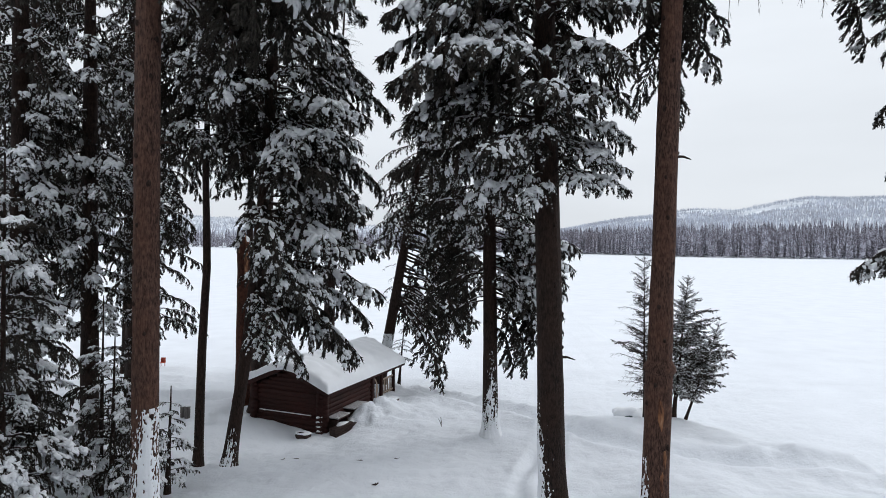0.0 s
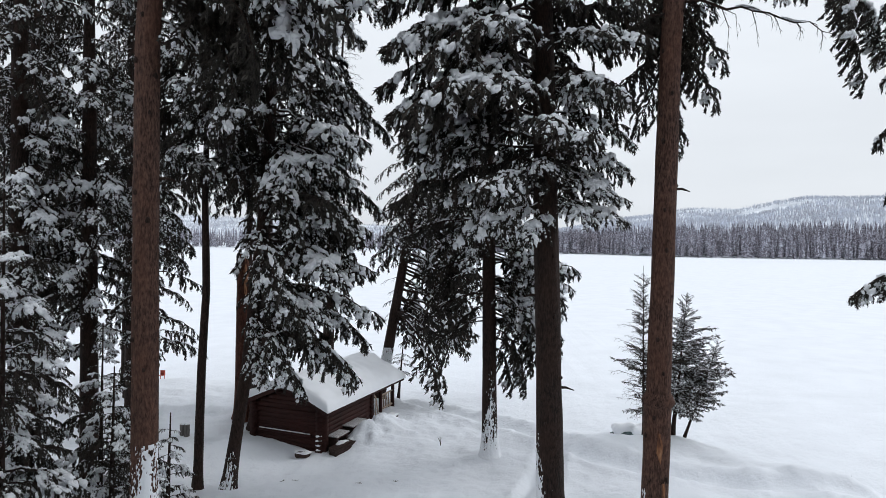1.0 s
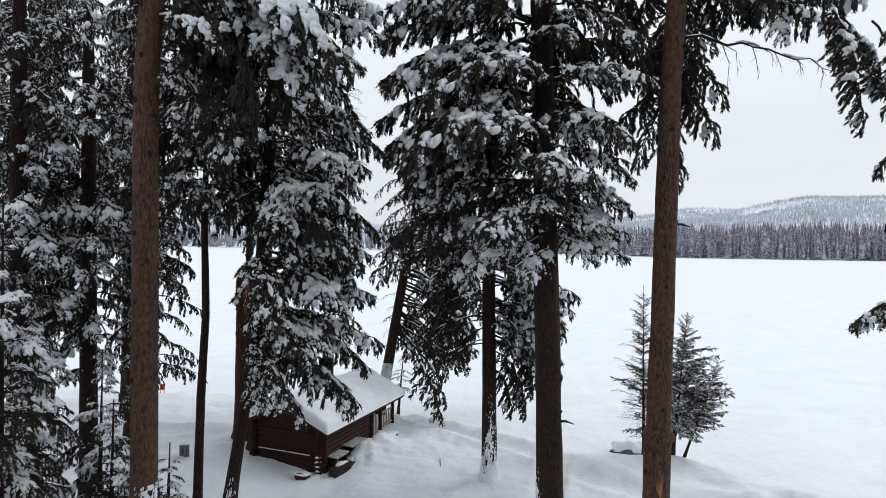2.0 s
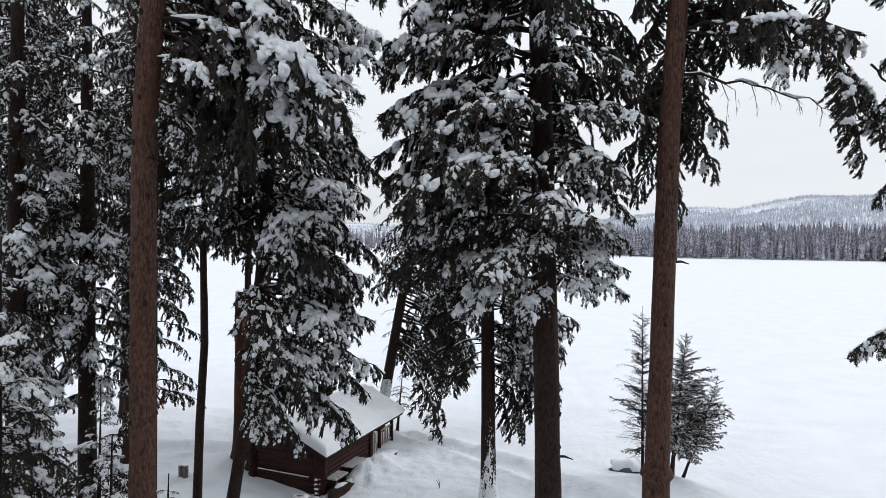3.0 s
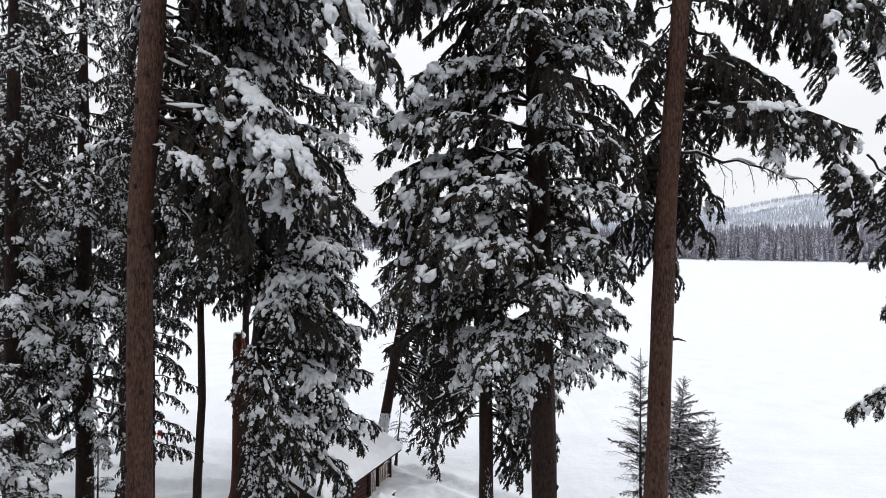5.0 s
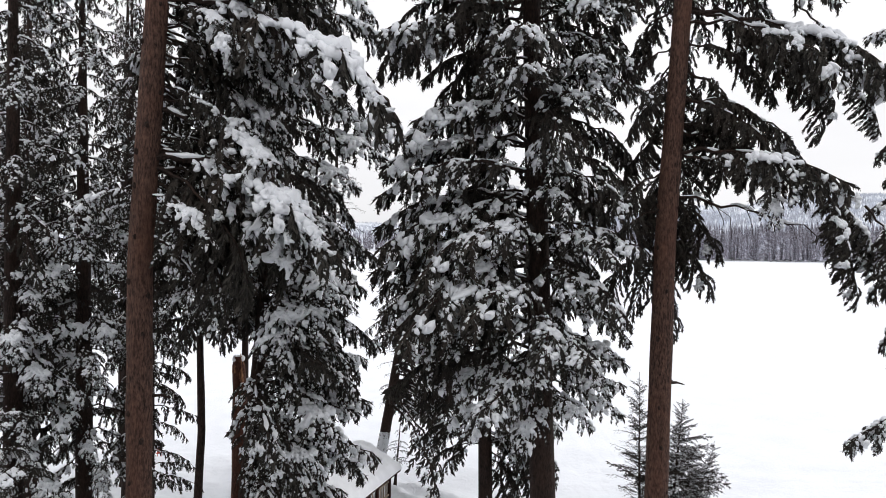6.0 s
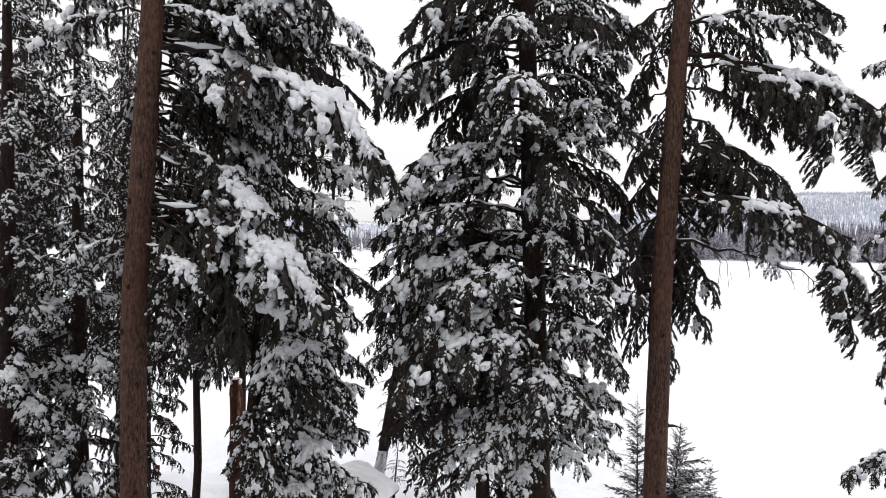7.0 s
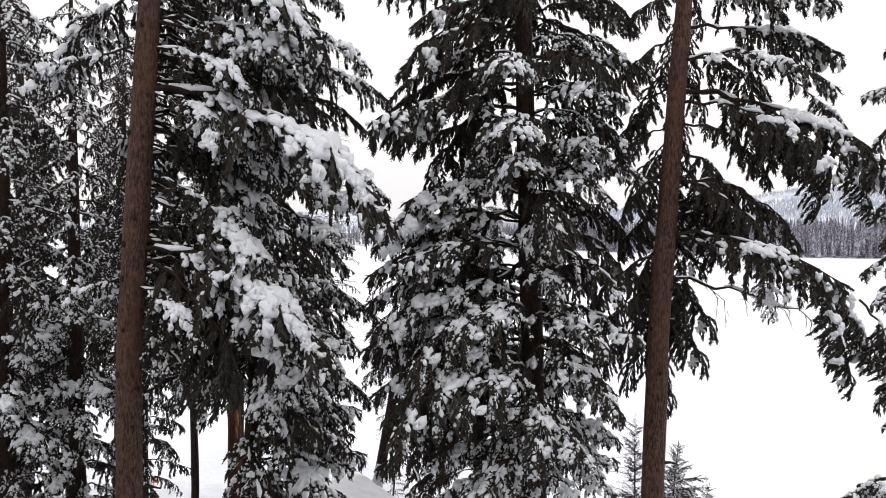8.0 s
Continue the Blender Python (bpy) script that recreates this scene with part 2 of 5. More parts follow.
def lump(rng, c, along_way, side, r, ratio=1.4, high=0.75, fine=False):
    """One soft uneven lump of snow, lying along a way."""
    v = (FINE_V if fine else LUMP_V).copy()
    ph = rng.uniform(0, 6.28, 5)
    k = 1 + 0.22 * np.sin(2.6 * v[:, 0] + ph[0]) * np.sin(3.1 * v[:, 1] + ph[1]) + 0.15 * np.sin(4.7 * v[:, 1] + ph[2]) + 0.15 * np.sin(5.2 * v[:, 0] + ph[3])
    v = v * (k * rng.uniform(*((0.9, 1.1) if fine else (0.78, 1.22)), len(v)))[:, None]
    v[v[:, 2] < 0, 2] *= 0.5
    up = np.cross(side, along_way)
    up = up if up[2] > 0 else -up
    return c + r * (v[:, :1] * along_way * ratio + v[:, 1:2] * side + v[:, 2:] * up * high), FINE_F if fine else LUMP_F


def clump(rng, soup, path, s0, s1, r, count, spread, fine=False):
    """Lumps run together along a twig or limb, largest in the middle, with fingers over its sides."""
    for s in np.linspace(s0, s1, count):
        p, e = along(path, s)
        side = np.cross(e, (0, 0, 1.0))
        side /= np.linalg.norm(side) + 1e-9
        x = (s - s0) / max(1e-6, s1 - s0)
        k = r * (0.55 + 0.6 * math.sin(math.pi * (0.15 + 0.75 * x))) * rng.uniform(0.7, 1.2)
        off = rng.uniform(-1, 1) * spread
        if rng.random() < 0.55:
            fall = e + np.array((0, 0, -0.9)) + side * rng.uniform(-0.5, 0.5)
            fall /= np.linalg.norm(fall)
            soup.add(*lump(rng, p + side * off * 1.3 + fall * k * 0.9 + np.array((0, 0, 0.1 * k - 0.55 * abs(off))), fall, side, 0.5 * k, rng.uniform(1.3, 2.2), 0.7))
        soup.add(*lump(rng, p + side * off + np.array((0, 0, 0.3 * k - 0.55 * abs(off))), e, side, k, rng.uniform(0.85, 1.5), rng.uniform(0.6, 0.95), fine))


def branch_kind(seed, sag, twigs, blades, bare=0.2, fan=0.42, snow=1.0, leafless=False, size=0.075, hang=(40, 100), tuft=0.3, gap=0.062, fat=1.0, clumps=6, slabs=0, far=False, reach=1.0):
    """A branch 3 m long, out along x: wood and needles, and the snow that lies on it."""
    rng = np.random.default_rng(seed)
    wood_s, leaf_s, snow_s = Soup(), Soup(), Soup()
    L = 3.0
    limb = bent(rng, (0, 0, 0), (1, 0, 0.12), L, 12, sag, 0.13)
    limb[1:, 2] += rng.normal(0, 0.035, 12)
    drift = -math.atan2(limb[-1, 1], limb[-1, 0])
    limb[:, :2] = limb[:, :2] @ np.array([[math.cos(drift), math.sin(drift)], [-math.sin(drift), math.cos(drift)]])
    wood_s.add(*tube(limb, np.linspace(0.036, 0.006, 13), sides=5))
    p0, ways, lens, cold, sprigs = [], [], [], [], []
    for i in range(twigs):
        s = bare + (0.98 - bare) * (i + rng.uniform(-0.3, 0.3)) / twigs
        p, d = along(limb, s)
        lt = fan * L * (1 - s) ** 0.75 * rng.uniform(0.4, 1.2) + 0.16
        if s < bare + 0.12:
            lt *= 0.6
        sgn = 1 if i % 2 else -1
        a = math.atan2(d[1], d[0]) + sgn * radians(rng.uniform(25, 70))
        way = (math.cos(a), math.sin(a), d[2] * 0.7 + rng.uniform(-0.2, 0.2))
        tw = bent(rng, p, way, lt, 6, rng.uniform(*hang) + 0.2 * sag, 0.1)
        wood_s.add(*tube(tw[::3], np.linspace(0.011, 0.003, 3), sides=3))
        sprigs.append((tw, lt, s))
        snowy = rng.random() < tuft * 1.5
        k = max(3, int(lt / gap))
        for j in range(k):
            q, e = along(tw, (j + 0.6) / k)
            aa = math.atan2(e[1], e[0]) + (1 if j % 2 else -1) * radians(rng.uniform(15, 60))
            w = np.array([math.cos(aa), math.sin(aa), e[2] - rng.uniform(0.1, 1.5)])
            p0.append(q)
            ways.append(w / np.linalg.norm(w))
            lens.append(rng.uniform(0.07, 0.2) * (1.15 - 0.35 * j / k) * reach)
            cold.append(snowy and rng.random() < 0.7)
        q, e = along(tw, 0.9)
        p0.append(q), ways.append(e), lens.append(0.15 * reach), cold.append(snowy)
    p, e = along(limb, 0.97)
    p0.append(p), ways.append(e), lens.append(0.2 * reach), cold.append(True)
    p0, ways, lens, cold = np.array(p0), np.array(ways), np.array(lens), np.array(cold)
    if not leafless:
        leaf_s.add(*spray(rng, p0, ways, lens, blades, size))
        if cold.any():
            snow_s.add(*tufts(rng, p0, ways, lens, cold))
            snow_s.add(*tufts(rng, p0, ways, lens, (rng.random(len(p0)) < 0.8 * tuft), 0.012, 0.034))
    else:
        for a, w, l in zip(p0, ways, lens):
            wood_s.add(*tube(np.array([a, a + w * l]), np.array([0.004, 0.002]), sides=3))
    # broken runs of snow along the limb
    s0 = 0.08 if tuft > 0.25 else 0.2
    while s0 < 0.7:
        s1 = s0 + rng.uniform(0.05, 0.17)
        path = np.array([along(limb, y)[0] for y in np.linspace(s0, min(s1, 0.95), 5)])
        r = rng.uniform(0.018, 0.045) * np.sin(np.linspace(0.2, 3.0, 5)) ** 0.5 * rng.uniform(0.7, 1.3, 5)
        path[:, 2] += 0.03
        snow_s.add(*tube(path, r * 1.2, r * 0.85, 5, 0.2, rng))
        s0 = s1 + rng.uniform(0.03, 0.22)
    # clumps over the twigs, small ones many, and slabs along the outer limb
    order = rng.permutation(len(sprigs))
    for i in range(min(len(sprigs), int(clumps * snow + 0.5))):
        tw, lt, s = sprigs[order[i]]
        r = fat * (0.025 + 0.066 * rng.random() ** 2.3)
        x = rng.uniform(0.1, 0.7)
        clump(rng, snow_s, tw, x, min(0.98, x + 1.7 * r / lt * rng.uniform(1.0, 2.4)), r, 2 if far else int(rng.integers(3, 7)), 1.6 * r)
    for i in range(slabs):
        x = rng.uniform(0.4, 0.62)
        r = fat * rng.uniform(0.045, 0.065)
        clump(rng, snow_s, limb, x, min(0.97, x + rng.uniform(0.16, 0.3)), r, int(rng.integers(13, 18)), 2.8 * r, True)
    sn = snow_s.mesh("branch_snow")
    sn.materials.append(SNOW)
    if leafless:
        me = wood_s.mesh("branch")
        me.materials.append(BARK_DARK)
        return me, sn
    # wood and needles in one mesh with two materials
    v = np.concatenate([np.concatenate(wood_s.v), np.concatenate(leaf_s.v)])
    wf = np.concatenate([np.concatenate([f[:, [0, 1, 2]], f[:, [0, 2, 3]]]) for f in wood_s.f])
    lf = np.concatenate(leaf_s.f) + wood_s.n
    me = raw_mesh("branch", v, np.concatenate([wf, lf]), False)
    me.materials.append(BARK_DARK), me.materials.append(NEEDLE)
    me.polygons.foreach_set("material_index", np.concatenate([np.zeros(len(wf), np.int32), np.ones(len(lf), np.int32)]))
    return me, sn


NEAR = [branch_kind(11, 35, 26, 7, tuft=0.38, clumps=14), branch_kind(12, 50, 26, 7, tuft=0.38, clumps=12, slabs=1), branch_kind(13, 70, 26, 7, tuft=0.34, clumps=11), branch_kind(14, 45, 26, 7, tuft=0.4, fat=1.2, clumps=14, slabs=2)]
HANG = [branch_kind(21, 65, 26, 9, fan=0.5, gap=0.055, hang=(50, 120), tuft=0.06, clumps=2), branch_kind(22, 80, 26, 9, fan=0.5, gap=0.055, hang=(50, 120), tuft=0.05, clumps=1)]
LADEN = [branch_kind(61, 60, 24, 7, tuft=0.3, fat=1.2, clumps=13, slabs=4), branch_kind(62, 75, 24, 7, tuft=0.3, fat=1.2, clumps=13, slabs=3)]
DEEP = branch_kind(63, 55, 24, 7, tuft=0.35, fat=1.6, clumps=12, slabs=2)
BUSH = [branch_kind(64, 50, 24, 7, tuft=0.12, fat=2.4, clumps=6, slabs=1), branch_kind(65, 65, 24, 7, tuft=0.14, fat=2.2, clumps=5, slabs=1)]
BOUGH = [branch_kind(23, 40, 34, 9, bare=0.3, fan=0.5, hang=(70, 150), tuft=0.15, fat=1.3, clumps=8, slabs=2), branch_kind(24, 55, 34, 9, bare=0.25, fan=0.5, hang=(80, 150), tuft=0.1, fat=1.2, clumps=5, slabs=1)]
RIB = [branch_kind(71, 25, 18, 5, bare=0.1, fan=0.22, tuft=0.5, size=0.09, gap=0.08, clumps=9), branch_kind(72, 40, 18, 5, bare=0.1, fan=0.2, tuft=0.4, size=0.09, gap=0.08, clumps=4)]
FAR = [branch_kind(31, 45, 14, 5, size=0.12, gap=0.09, reach=1.25, tuft=0.35, fat=1.3, clumps=8, far=True), branch_kind(32, 65, 14, 5, size=0.12, gap=0.09, reach=1.25, tuft=0.3, fat=1.3, clumps=7, far=True), branch_kind(33, 55, 14, 5, size=0.12, gap=0.09, reach=1.25, tuft=0.35, fat=1.3, clumps=7, far=True)]
SPARSE = [branch_kind(41, 40, 14, 5, bare=0.1, fan=0.3, size=0.085, gap=0.09, tuft=0.4, clumps=3, far=True), branch_kind(42, 60, 14, 5, bare=0.1, fan=0.3, size=0.085, gap=0.09, tuft=0.35, clumps=3, far=True)]
LIMB = [branch_kind(43, 38, 20, 6, bare=0.42, fan=0.36, size=0.09, gap=0.075, hang=(30, 80), tuft=0.12, clumps=3), branch_kind(44, 50, 20, 6, bare=0.36, fan=0.36, size=0.09, gap=0.075, hang=(30, 90), tuft=0.16, clumps=3)]
SPRIG = [branch_kind(45, -5, 20, 5, bare=0.05, fan=0.36, size=0.085, gap=0.07, hang=(0, 40), tuft=0.5, clumps=4, far=True), branch_kind(46, 15, 20, 5, bare=0.05, fan=0.34, size=0.085, gap=0.07, hang=(0, 50), tuft=0.4, clumps=3, far=True)]
BARE = [branch_kind(51, 20, 12, 0, bare=0.1, fan=0.35, leafless=True, gap=0.16, clumps=0), branch_kind(52, 35, 12, 0, bare=0.1, fan=0.35, leafless=True, gap=0.16, clumps=0)]


# ---- trees ----
def trunk_at(pts, z):
    zs = [p[2] for p in pts]
    return np.array([np.interp(z, zs, [p[0] for p in pts]), np.interp(z, zs, [p[1] for p in pts])])


def trunk_grid(pts, radii, sides, step, seed, rough, z0=None, z1=None, proud=None):
    """Rings of a bark-furrowed trunk: places as (rings, sides, 3). proud(angle, z): how far a coat stands off the bark."""
    z0, z1 = pts[0][2] - 0.4 if z0 is None else z0, pts[-1][2] if z1 is None else z1
    zs = np.arange(z0, z1 + step, step)
    a = np.linspace(0, 2 * np.pi, sides, endpoint=False)
    r = np.interp(zs, [q[0] for q in radii], [q[1] for q in radii])
    r = r * (1 + 0.45 * np.exp(-np.maximum(zs - pts[0][2], 0) / 0.35))
    grid = np.zeros((len(zs), sides, 3))
    for i, z in enumerate(zs):
        c = trunk_at(pts, z)
        k = r[i]
        for j in range(sides):
            n1 = noise.noise((math.cos(a[j]) * 5 * k * 3 + seed, math.sin(a[j]) * 5 * k * 3, z * 0.9))
            n2 = noise.noise((math.cos(a[j]) * 1.2 + seed, math.sin(a[j]) * 1.2, z * 0.7 + 9))
            rr = k * (1 + 0.05 * n2) + rough * n1 + (proud(a[j], z) if proud else 0)
            grid[i, j] = (c[0] + rr * math.cos(a[j]), c[1] + rr * math.sin(a[j]), z)
    return grid


def grid_faces(n, m):
    i, j = np.meshgrid(np.arange(n - 1), np.arange(m), indexing="ij")
    return np.stack([i * m + j, i * m + (j + 1) % m, (i + 1) * m + (j + 1) % m, (i + 1) * m + j], -1).reshape(-1, 4)


def conifer(name, label, pts, radii, mat=None, sides=12, step=0.5, rough=0.012, seed=0, plaster=()):
    """A tree's empty at its base, with its trunk. plaster: (z0, z1, azimuth, half width, cover) of snow stuck on the bark."""
    tree = new(name)
    base = np.array(pts[0])
    tree.location = base
    tagged(tree, label, "tree", "", "")
    g = trunk_grid(pts, radii, sides, step, seed, rough)
    link_mesh("trunk", raw_mesh("trunk", g.reshape(-1, 3) - base, grid_faces(*g.shape[:2])), mat or BARK, tree)
    for z0, z1, az, half, cover in plaster:
        def coat(a, z):
            d = abs((math.degrees(a) - az + 180) % 360 - 180) / half
            c, w = math.cos(a), math.sin(a)
            q = 0.5 * noise.noise((c * 1.5 + seed, w * 1.5, z * 1.1)) + 0.7 * noise.noise((c * 6, w * 6 + seed, z * 4)) + 0.8 * noise.noise((c * 14, w * 14 + seed, z * 14))
            q += (1 - d) * 0.9 + 0.9 * (1 - (z - z0) / (z1 - z0)) - 0.9 + cover
            return max(-0.05, min(0.016, 0.07 * q))

        fine = trunk_grid(pts, radii, 90, 0.025, seed, rough, z0, z1, coat)
        n, m = fine.shape[:2]
        f = grid_faces(n, m)
        flat = fine.reshape(-1, 3)
        off = np.array([coat(2 * math.pi * (i % m) / m, flat[i, 2]) for i in range(n * m)])
        f = f[(off[f] > -0.02).any(1)]
        if len(f):
            link_mesh("stuck_snow", raw_mesh("stuck_snow", flat - base, f), SNOW, tree, "snow stuck to the bark")
    tree["seed"] = seed
    return tree, pts, radii


def grow(made, kinds, z, az, length, elev=0.0, snow=True, roll=0.0, rise=1.0, out=(0, 0)):
    """One branch on a trunk at height z, out at azimuth az (0 right, 90 away), and its snow."""
    tree, pts, radii = made
    me, sn = kinds
    c = trunk_at(pts, z)
    base = tree.location
    s = length / 3.0
    m = pose(c[0] - base.x + out[0], c[1] - base.y + out[1], z - base.z, 0, 0, az) @ pose(0, 0, 0, 0, -elev, 0) @ pose(0, 0, 0, roll, 0, 0) @ Matrix.Diagonal((s, s, s * rise, 1))
    b = new("branch", me)
    b.parent = tree
    b.matrix_basis = m
    if snow:
        w = new("snow", sn)
        w.parent = b
        tagged(w, "", "", "", "stuff")
    return b


def crown(made, kinds, z0, z1, step, per, profile, sectors=((0, 360, 1),), elev=(8, -12), snow=0.9, seed=1, jitter=0.35, skew=0.0):
    """Whorls from z0 to z1. profile: (z, length) rows. sectors: (from, to, weight). elev: at the foot and at the top."""
    rng = random.Random(seed)
    z = z0
    while z < z1:
        x = (z - z0) / (z1 - z0)
        a0 = rng.uniform(0, 360)
        for i in range(per):
            if sectors[0][:2] == (0, 360):
                az = a0 + 360 * i / per + rng.uniform(-25, 25)
            else:
                lo, hi, _ = rng.choices(sectors, [q[2] for q in sectors])[0]
                az = rng.uniform(lo, hi)
            ln = np.interp(z, [q[0] for q in profile], [q[1] for q in profile]) * rng.uniform(1 - jitter, 1.12)
            ln *= 1 - skew * math.cos(radians(az))
            grow(made, rng.choice(kinds), z + rng.uniform(-0.5, 0.5) * step, az, ln, elev[0] + (elev[1] - elev[0]) * x + rng.uniform(-9, 9), rng.random() < snow, rng.uniform(-14, 14))
        z += step * rng.uniform(0.8, 1.2)


# ---- ground, lake and far shore ----
def bank_y(x):
    """Where the land ends and the lake begins."""
    return np.interp(x, [-60, -17, -13, -3, 0, 2, 4.5, 6.5, 8, 10.6, 12, 13.8, 14.8, 15.4, 18, 40], [46, 38, 38.5, 34, 33.2, 32, 30, 28.8, 28.2, 27.6, 25.7, 24.4, 22.4, 21.3, 18, 8])


TRACK = [(-1.5, 31.5), (1.5, 28.6), (3.6, 26.2), (5.2, 23.4), (7.5, 21.6), (11, 20.4), (15, 20.0), (20, 19)]
TRACK_B = [(-16, 28), (-11, 28.4), (-7.8, 28.2), (-5.5, 31), (-2.5, 32.2)]
TRACK_C = [(4.2, 24.5), (3.4, 21.5), (2.4, 18.5), (2.0, 15), (2.2, 10)]


def from_line(x, y, line):
    d = 1e9
    for (ax, ay), (bx, by) in zip(line, line[1:]):
        t = max(0, min(1, ((x - ax) * (bx - ax) + (y - ay) * (by - ay)) / ((bx - ax) ** 2 + (by - ay) ** 2)))
        d = min(d, math.hypot(x - ax - t * (bx - ax), y - ay - t * (by - ay)))
    return d


TRACK_D = [(4.9, 24.3), (4.1, 21.3), (3.2, 18.3), (2.9, 15), (3.1, 10)]
LAKE = -0.7
MOUNDS = [(-3.15, 25.2, 0.75, 0.4), (-2.65, 26.1, 0.85, 0.42), (-2.1, 26.7, 0.6, 0.2), (-4.9, 23.0, 2.0, -0.42), (-7.3, 20.4, 2.4, -0.2), (-7.5, 23.6, 1.3, 0.2), (1.83, 22.6, 0.9, 0.2), (9.5, 26.2, 1.6, 0.25), (-9.2, 27.0, 1.2, 0.2),
          (3.0, 15.5, 1.0, 0.3), (5.2, 14.65, 1.0, 0.3), (-6.15, 13.07, 1.1, 0.35), (2.6, 24.6, 1.4, 0.2), (6.6, 24.2, 1.7, 0.22), (7.5, 17.5, 2.0, 0.2), (12.2, 21.2, 1.6, 0.2)]


def ground_z(x, y):
    by = float(bank_y(x))
    d = by - y
    t = max(0.0, min(1.0, (d + 0.6) / 4.0))
    t = t * t * (3 - 2 * t)
    h = LAKE + t * (0.85 + 0.02 * max(0, min(20, 26 - y)))
    if -30 < x < 30 and 0 < y < 60:
        for mx, my, r, k in MOUNDS:
            q = ((x - mx) ** 2 + (y - my) ** 2) / r ** 2
            if q < 6:
                e = math.exp(-q)
                h += k * e
                if 0.38 < k < 0.45:
                    h += 0.22 * min(1, 1.6 * e) * (noise.noise((x * 1.8, y * 1.8, 6)) + 0.7 * noise.noise((x * 4.5, y * 4.5, 9)))
        rough = 0.4 + 0.6 * t
        h += rough * (0.13 * noise.noise((x * 0.35, y * 0.35, 2)) + 0.11 * noise.noise((x * 0.9, y * 0.9, 5)) + 0.05 * noise.noise((x * 2.6, y * 2.6, 8)))
        for line, w, dep in ((TRACK, 0.55, 0.27), (TRACK_B, 0.5, 0.24), (TRACK_C, 0.2, 0.13), (TRACK_D, 0.18, 0.13)):
            q = from_line(x, y, line)
            if q < 2.5:
                h += -dep * math.exp(-(q / w) ** 2) + 0.5 * dep * math.exp(-((q - 1.7 * w) / (0.7 * w)) ** 2) * (0.8 + 0.7 * noise.noise((x * 1.2, y * 1.2, 1)) + 0.35 * noise.noise((x * 4, y * 4, 3)) + 0.3 * noise.noise((x * 9, y * 9, 3)))
    return h


def axis(lo, hi, step, far_lo, far_hi):
    core = list(np.arange(lo, hi + step / 2, step))
    a, s, up = core[-1], step, []
    while a < far_hi:
        s *= 1.35
        a += s
        up.append(a)
    a, s, down = core[0], step, []
    while a > far_lo:
        s *= 1.35
        a -= s
        down.append(a)
    return np.array(down[::-1] + core + up)


gx, gy = axis(-14, 16, 0.125, -4500, 4500), axis(13, 36, 0.125, -4500, 4500)
gv = np.array([(x, y, ground_z(x, y)) for y in gy for x in gx])
ni, nj = len(gy), len(gx)
gi, gj = np.meshgrid(np.arange(ni - 1), np.arange(nj - 1), indexing="ij")
gf = np.stack([gi * nj + gj, gi * nj + gj + 1, (gi + 1) * nj + gj + 1, (gi + 1) * nj + gj], -1).reshape(-1, 4)
ground = link_mesh("ground", raw_mesh("ground", gv, gf), GROUND_SNOW)
tagged(ground, "snow-covered lake shore and frozen white lake", "ground", "", "structure")


def shore_y(x):
    return np.interp(x, [-1500, -700, -302, -60, 103, 153, 232, 300, 600, 1500], [1100, 900, 676, 560, 464, 385, 360, 345, 300, 200])


def hill_z(x, y):
    d = y - float(shore_y(x))
    top = np.interp(x / max(y, 1), [-1.2, -0.42, -0.3, 0.0, 0.12, 0.185, 0.29, 0.385, 0.46, 0.58, 0.7, 1.2], [66, 71, 57, 26, 22, 30, 52, 66, 64, 87, 91, 97])
    t = max(0.0, min(1.0, (d - 30) / 750))
    h = top * t ** 1.25 * (1 + 0.15 * noise.noise((x * 0.006, y * 0.006, 3)))
    h += min(max(d, 0), 60) / 60 * 3.0
    return LAKE - 0.4 + (h if d > 0 else 0)


hx = np.arange(-1400, 1501, 20.0)
hd = np.concatenate([[-4, 0, 4, 12, 25, 45], np.arange(70, 1000, 30)])
hv = np.array([(x + 0.55 * d * x / 900, float(shore_y(x)) + d, 0) for d in hd for x in hx])
for row in hv:
    row[2] = hill_z(row[0], row[1])
ni, nj = len(hd), len(hx)
gi, gj = np.meshgrid(np.arange(ni - 1), np.arange(nj - 1), indexing="ij")
hf = np.stack([gi * nj + gj, gi * nj + gj + 1, (gi + 1) * nj + gj + 1, (gi + 1) * nj + gj], -1).reshape(-1, 4)
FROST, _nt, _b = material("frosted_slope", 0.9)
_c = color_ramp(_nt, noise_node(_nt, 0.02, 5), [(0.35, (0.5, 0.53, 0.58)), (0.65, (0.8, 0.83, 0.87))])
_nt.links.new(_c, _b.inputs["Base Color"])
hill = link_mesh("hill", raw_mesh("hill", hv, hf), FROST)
tagged(hill, "frosted forested hills beyond the frozen lake", "hill", "", "structure")


def spires(name, places, tiers, seed, mat, label):
    """Many small distant spruces in one mesh: places are x, y, z, height."""
    rng = np.random.default_rng(seed)
    s = Soup()
    for x, y, z, h in places:
        r = h * rng.uniform(0.07, 0.13)
        n = 4
        for k in range(tiers):
            b = z + h * (0.12 + 0.8 * k / tiers)
            t = min(z + h, b + h * 1.45 / tiers)
            rr = r * (1 - 0.85 * k / tiers)
            a = np.linspace(0, 2 * np.pi, n, endpoint=False) + rng.uniform(0, 6)
            q = rr * rng.uniform(0.7, 1.25, n)
            ring = np.stack([x + q * np.cos(a), y + q * np.sin(a), b + rng.uniform(-0.03, 0.03, n) * h], -1)
            v = np.vstack([ring, [[x, y, t]]])
            s.add(v, np.array([(i, (i + 1) % n, n) for i in range(n)]))
    ob = link_mesh(name, s.mesh(name, False), mat)
    return tagged(ob, label, "forest", "", "stuff")


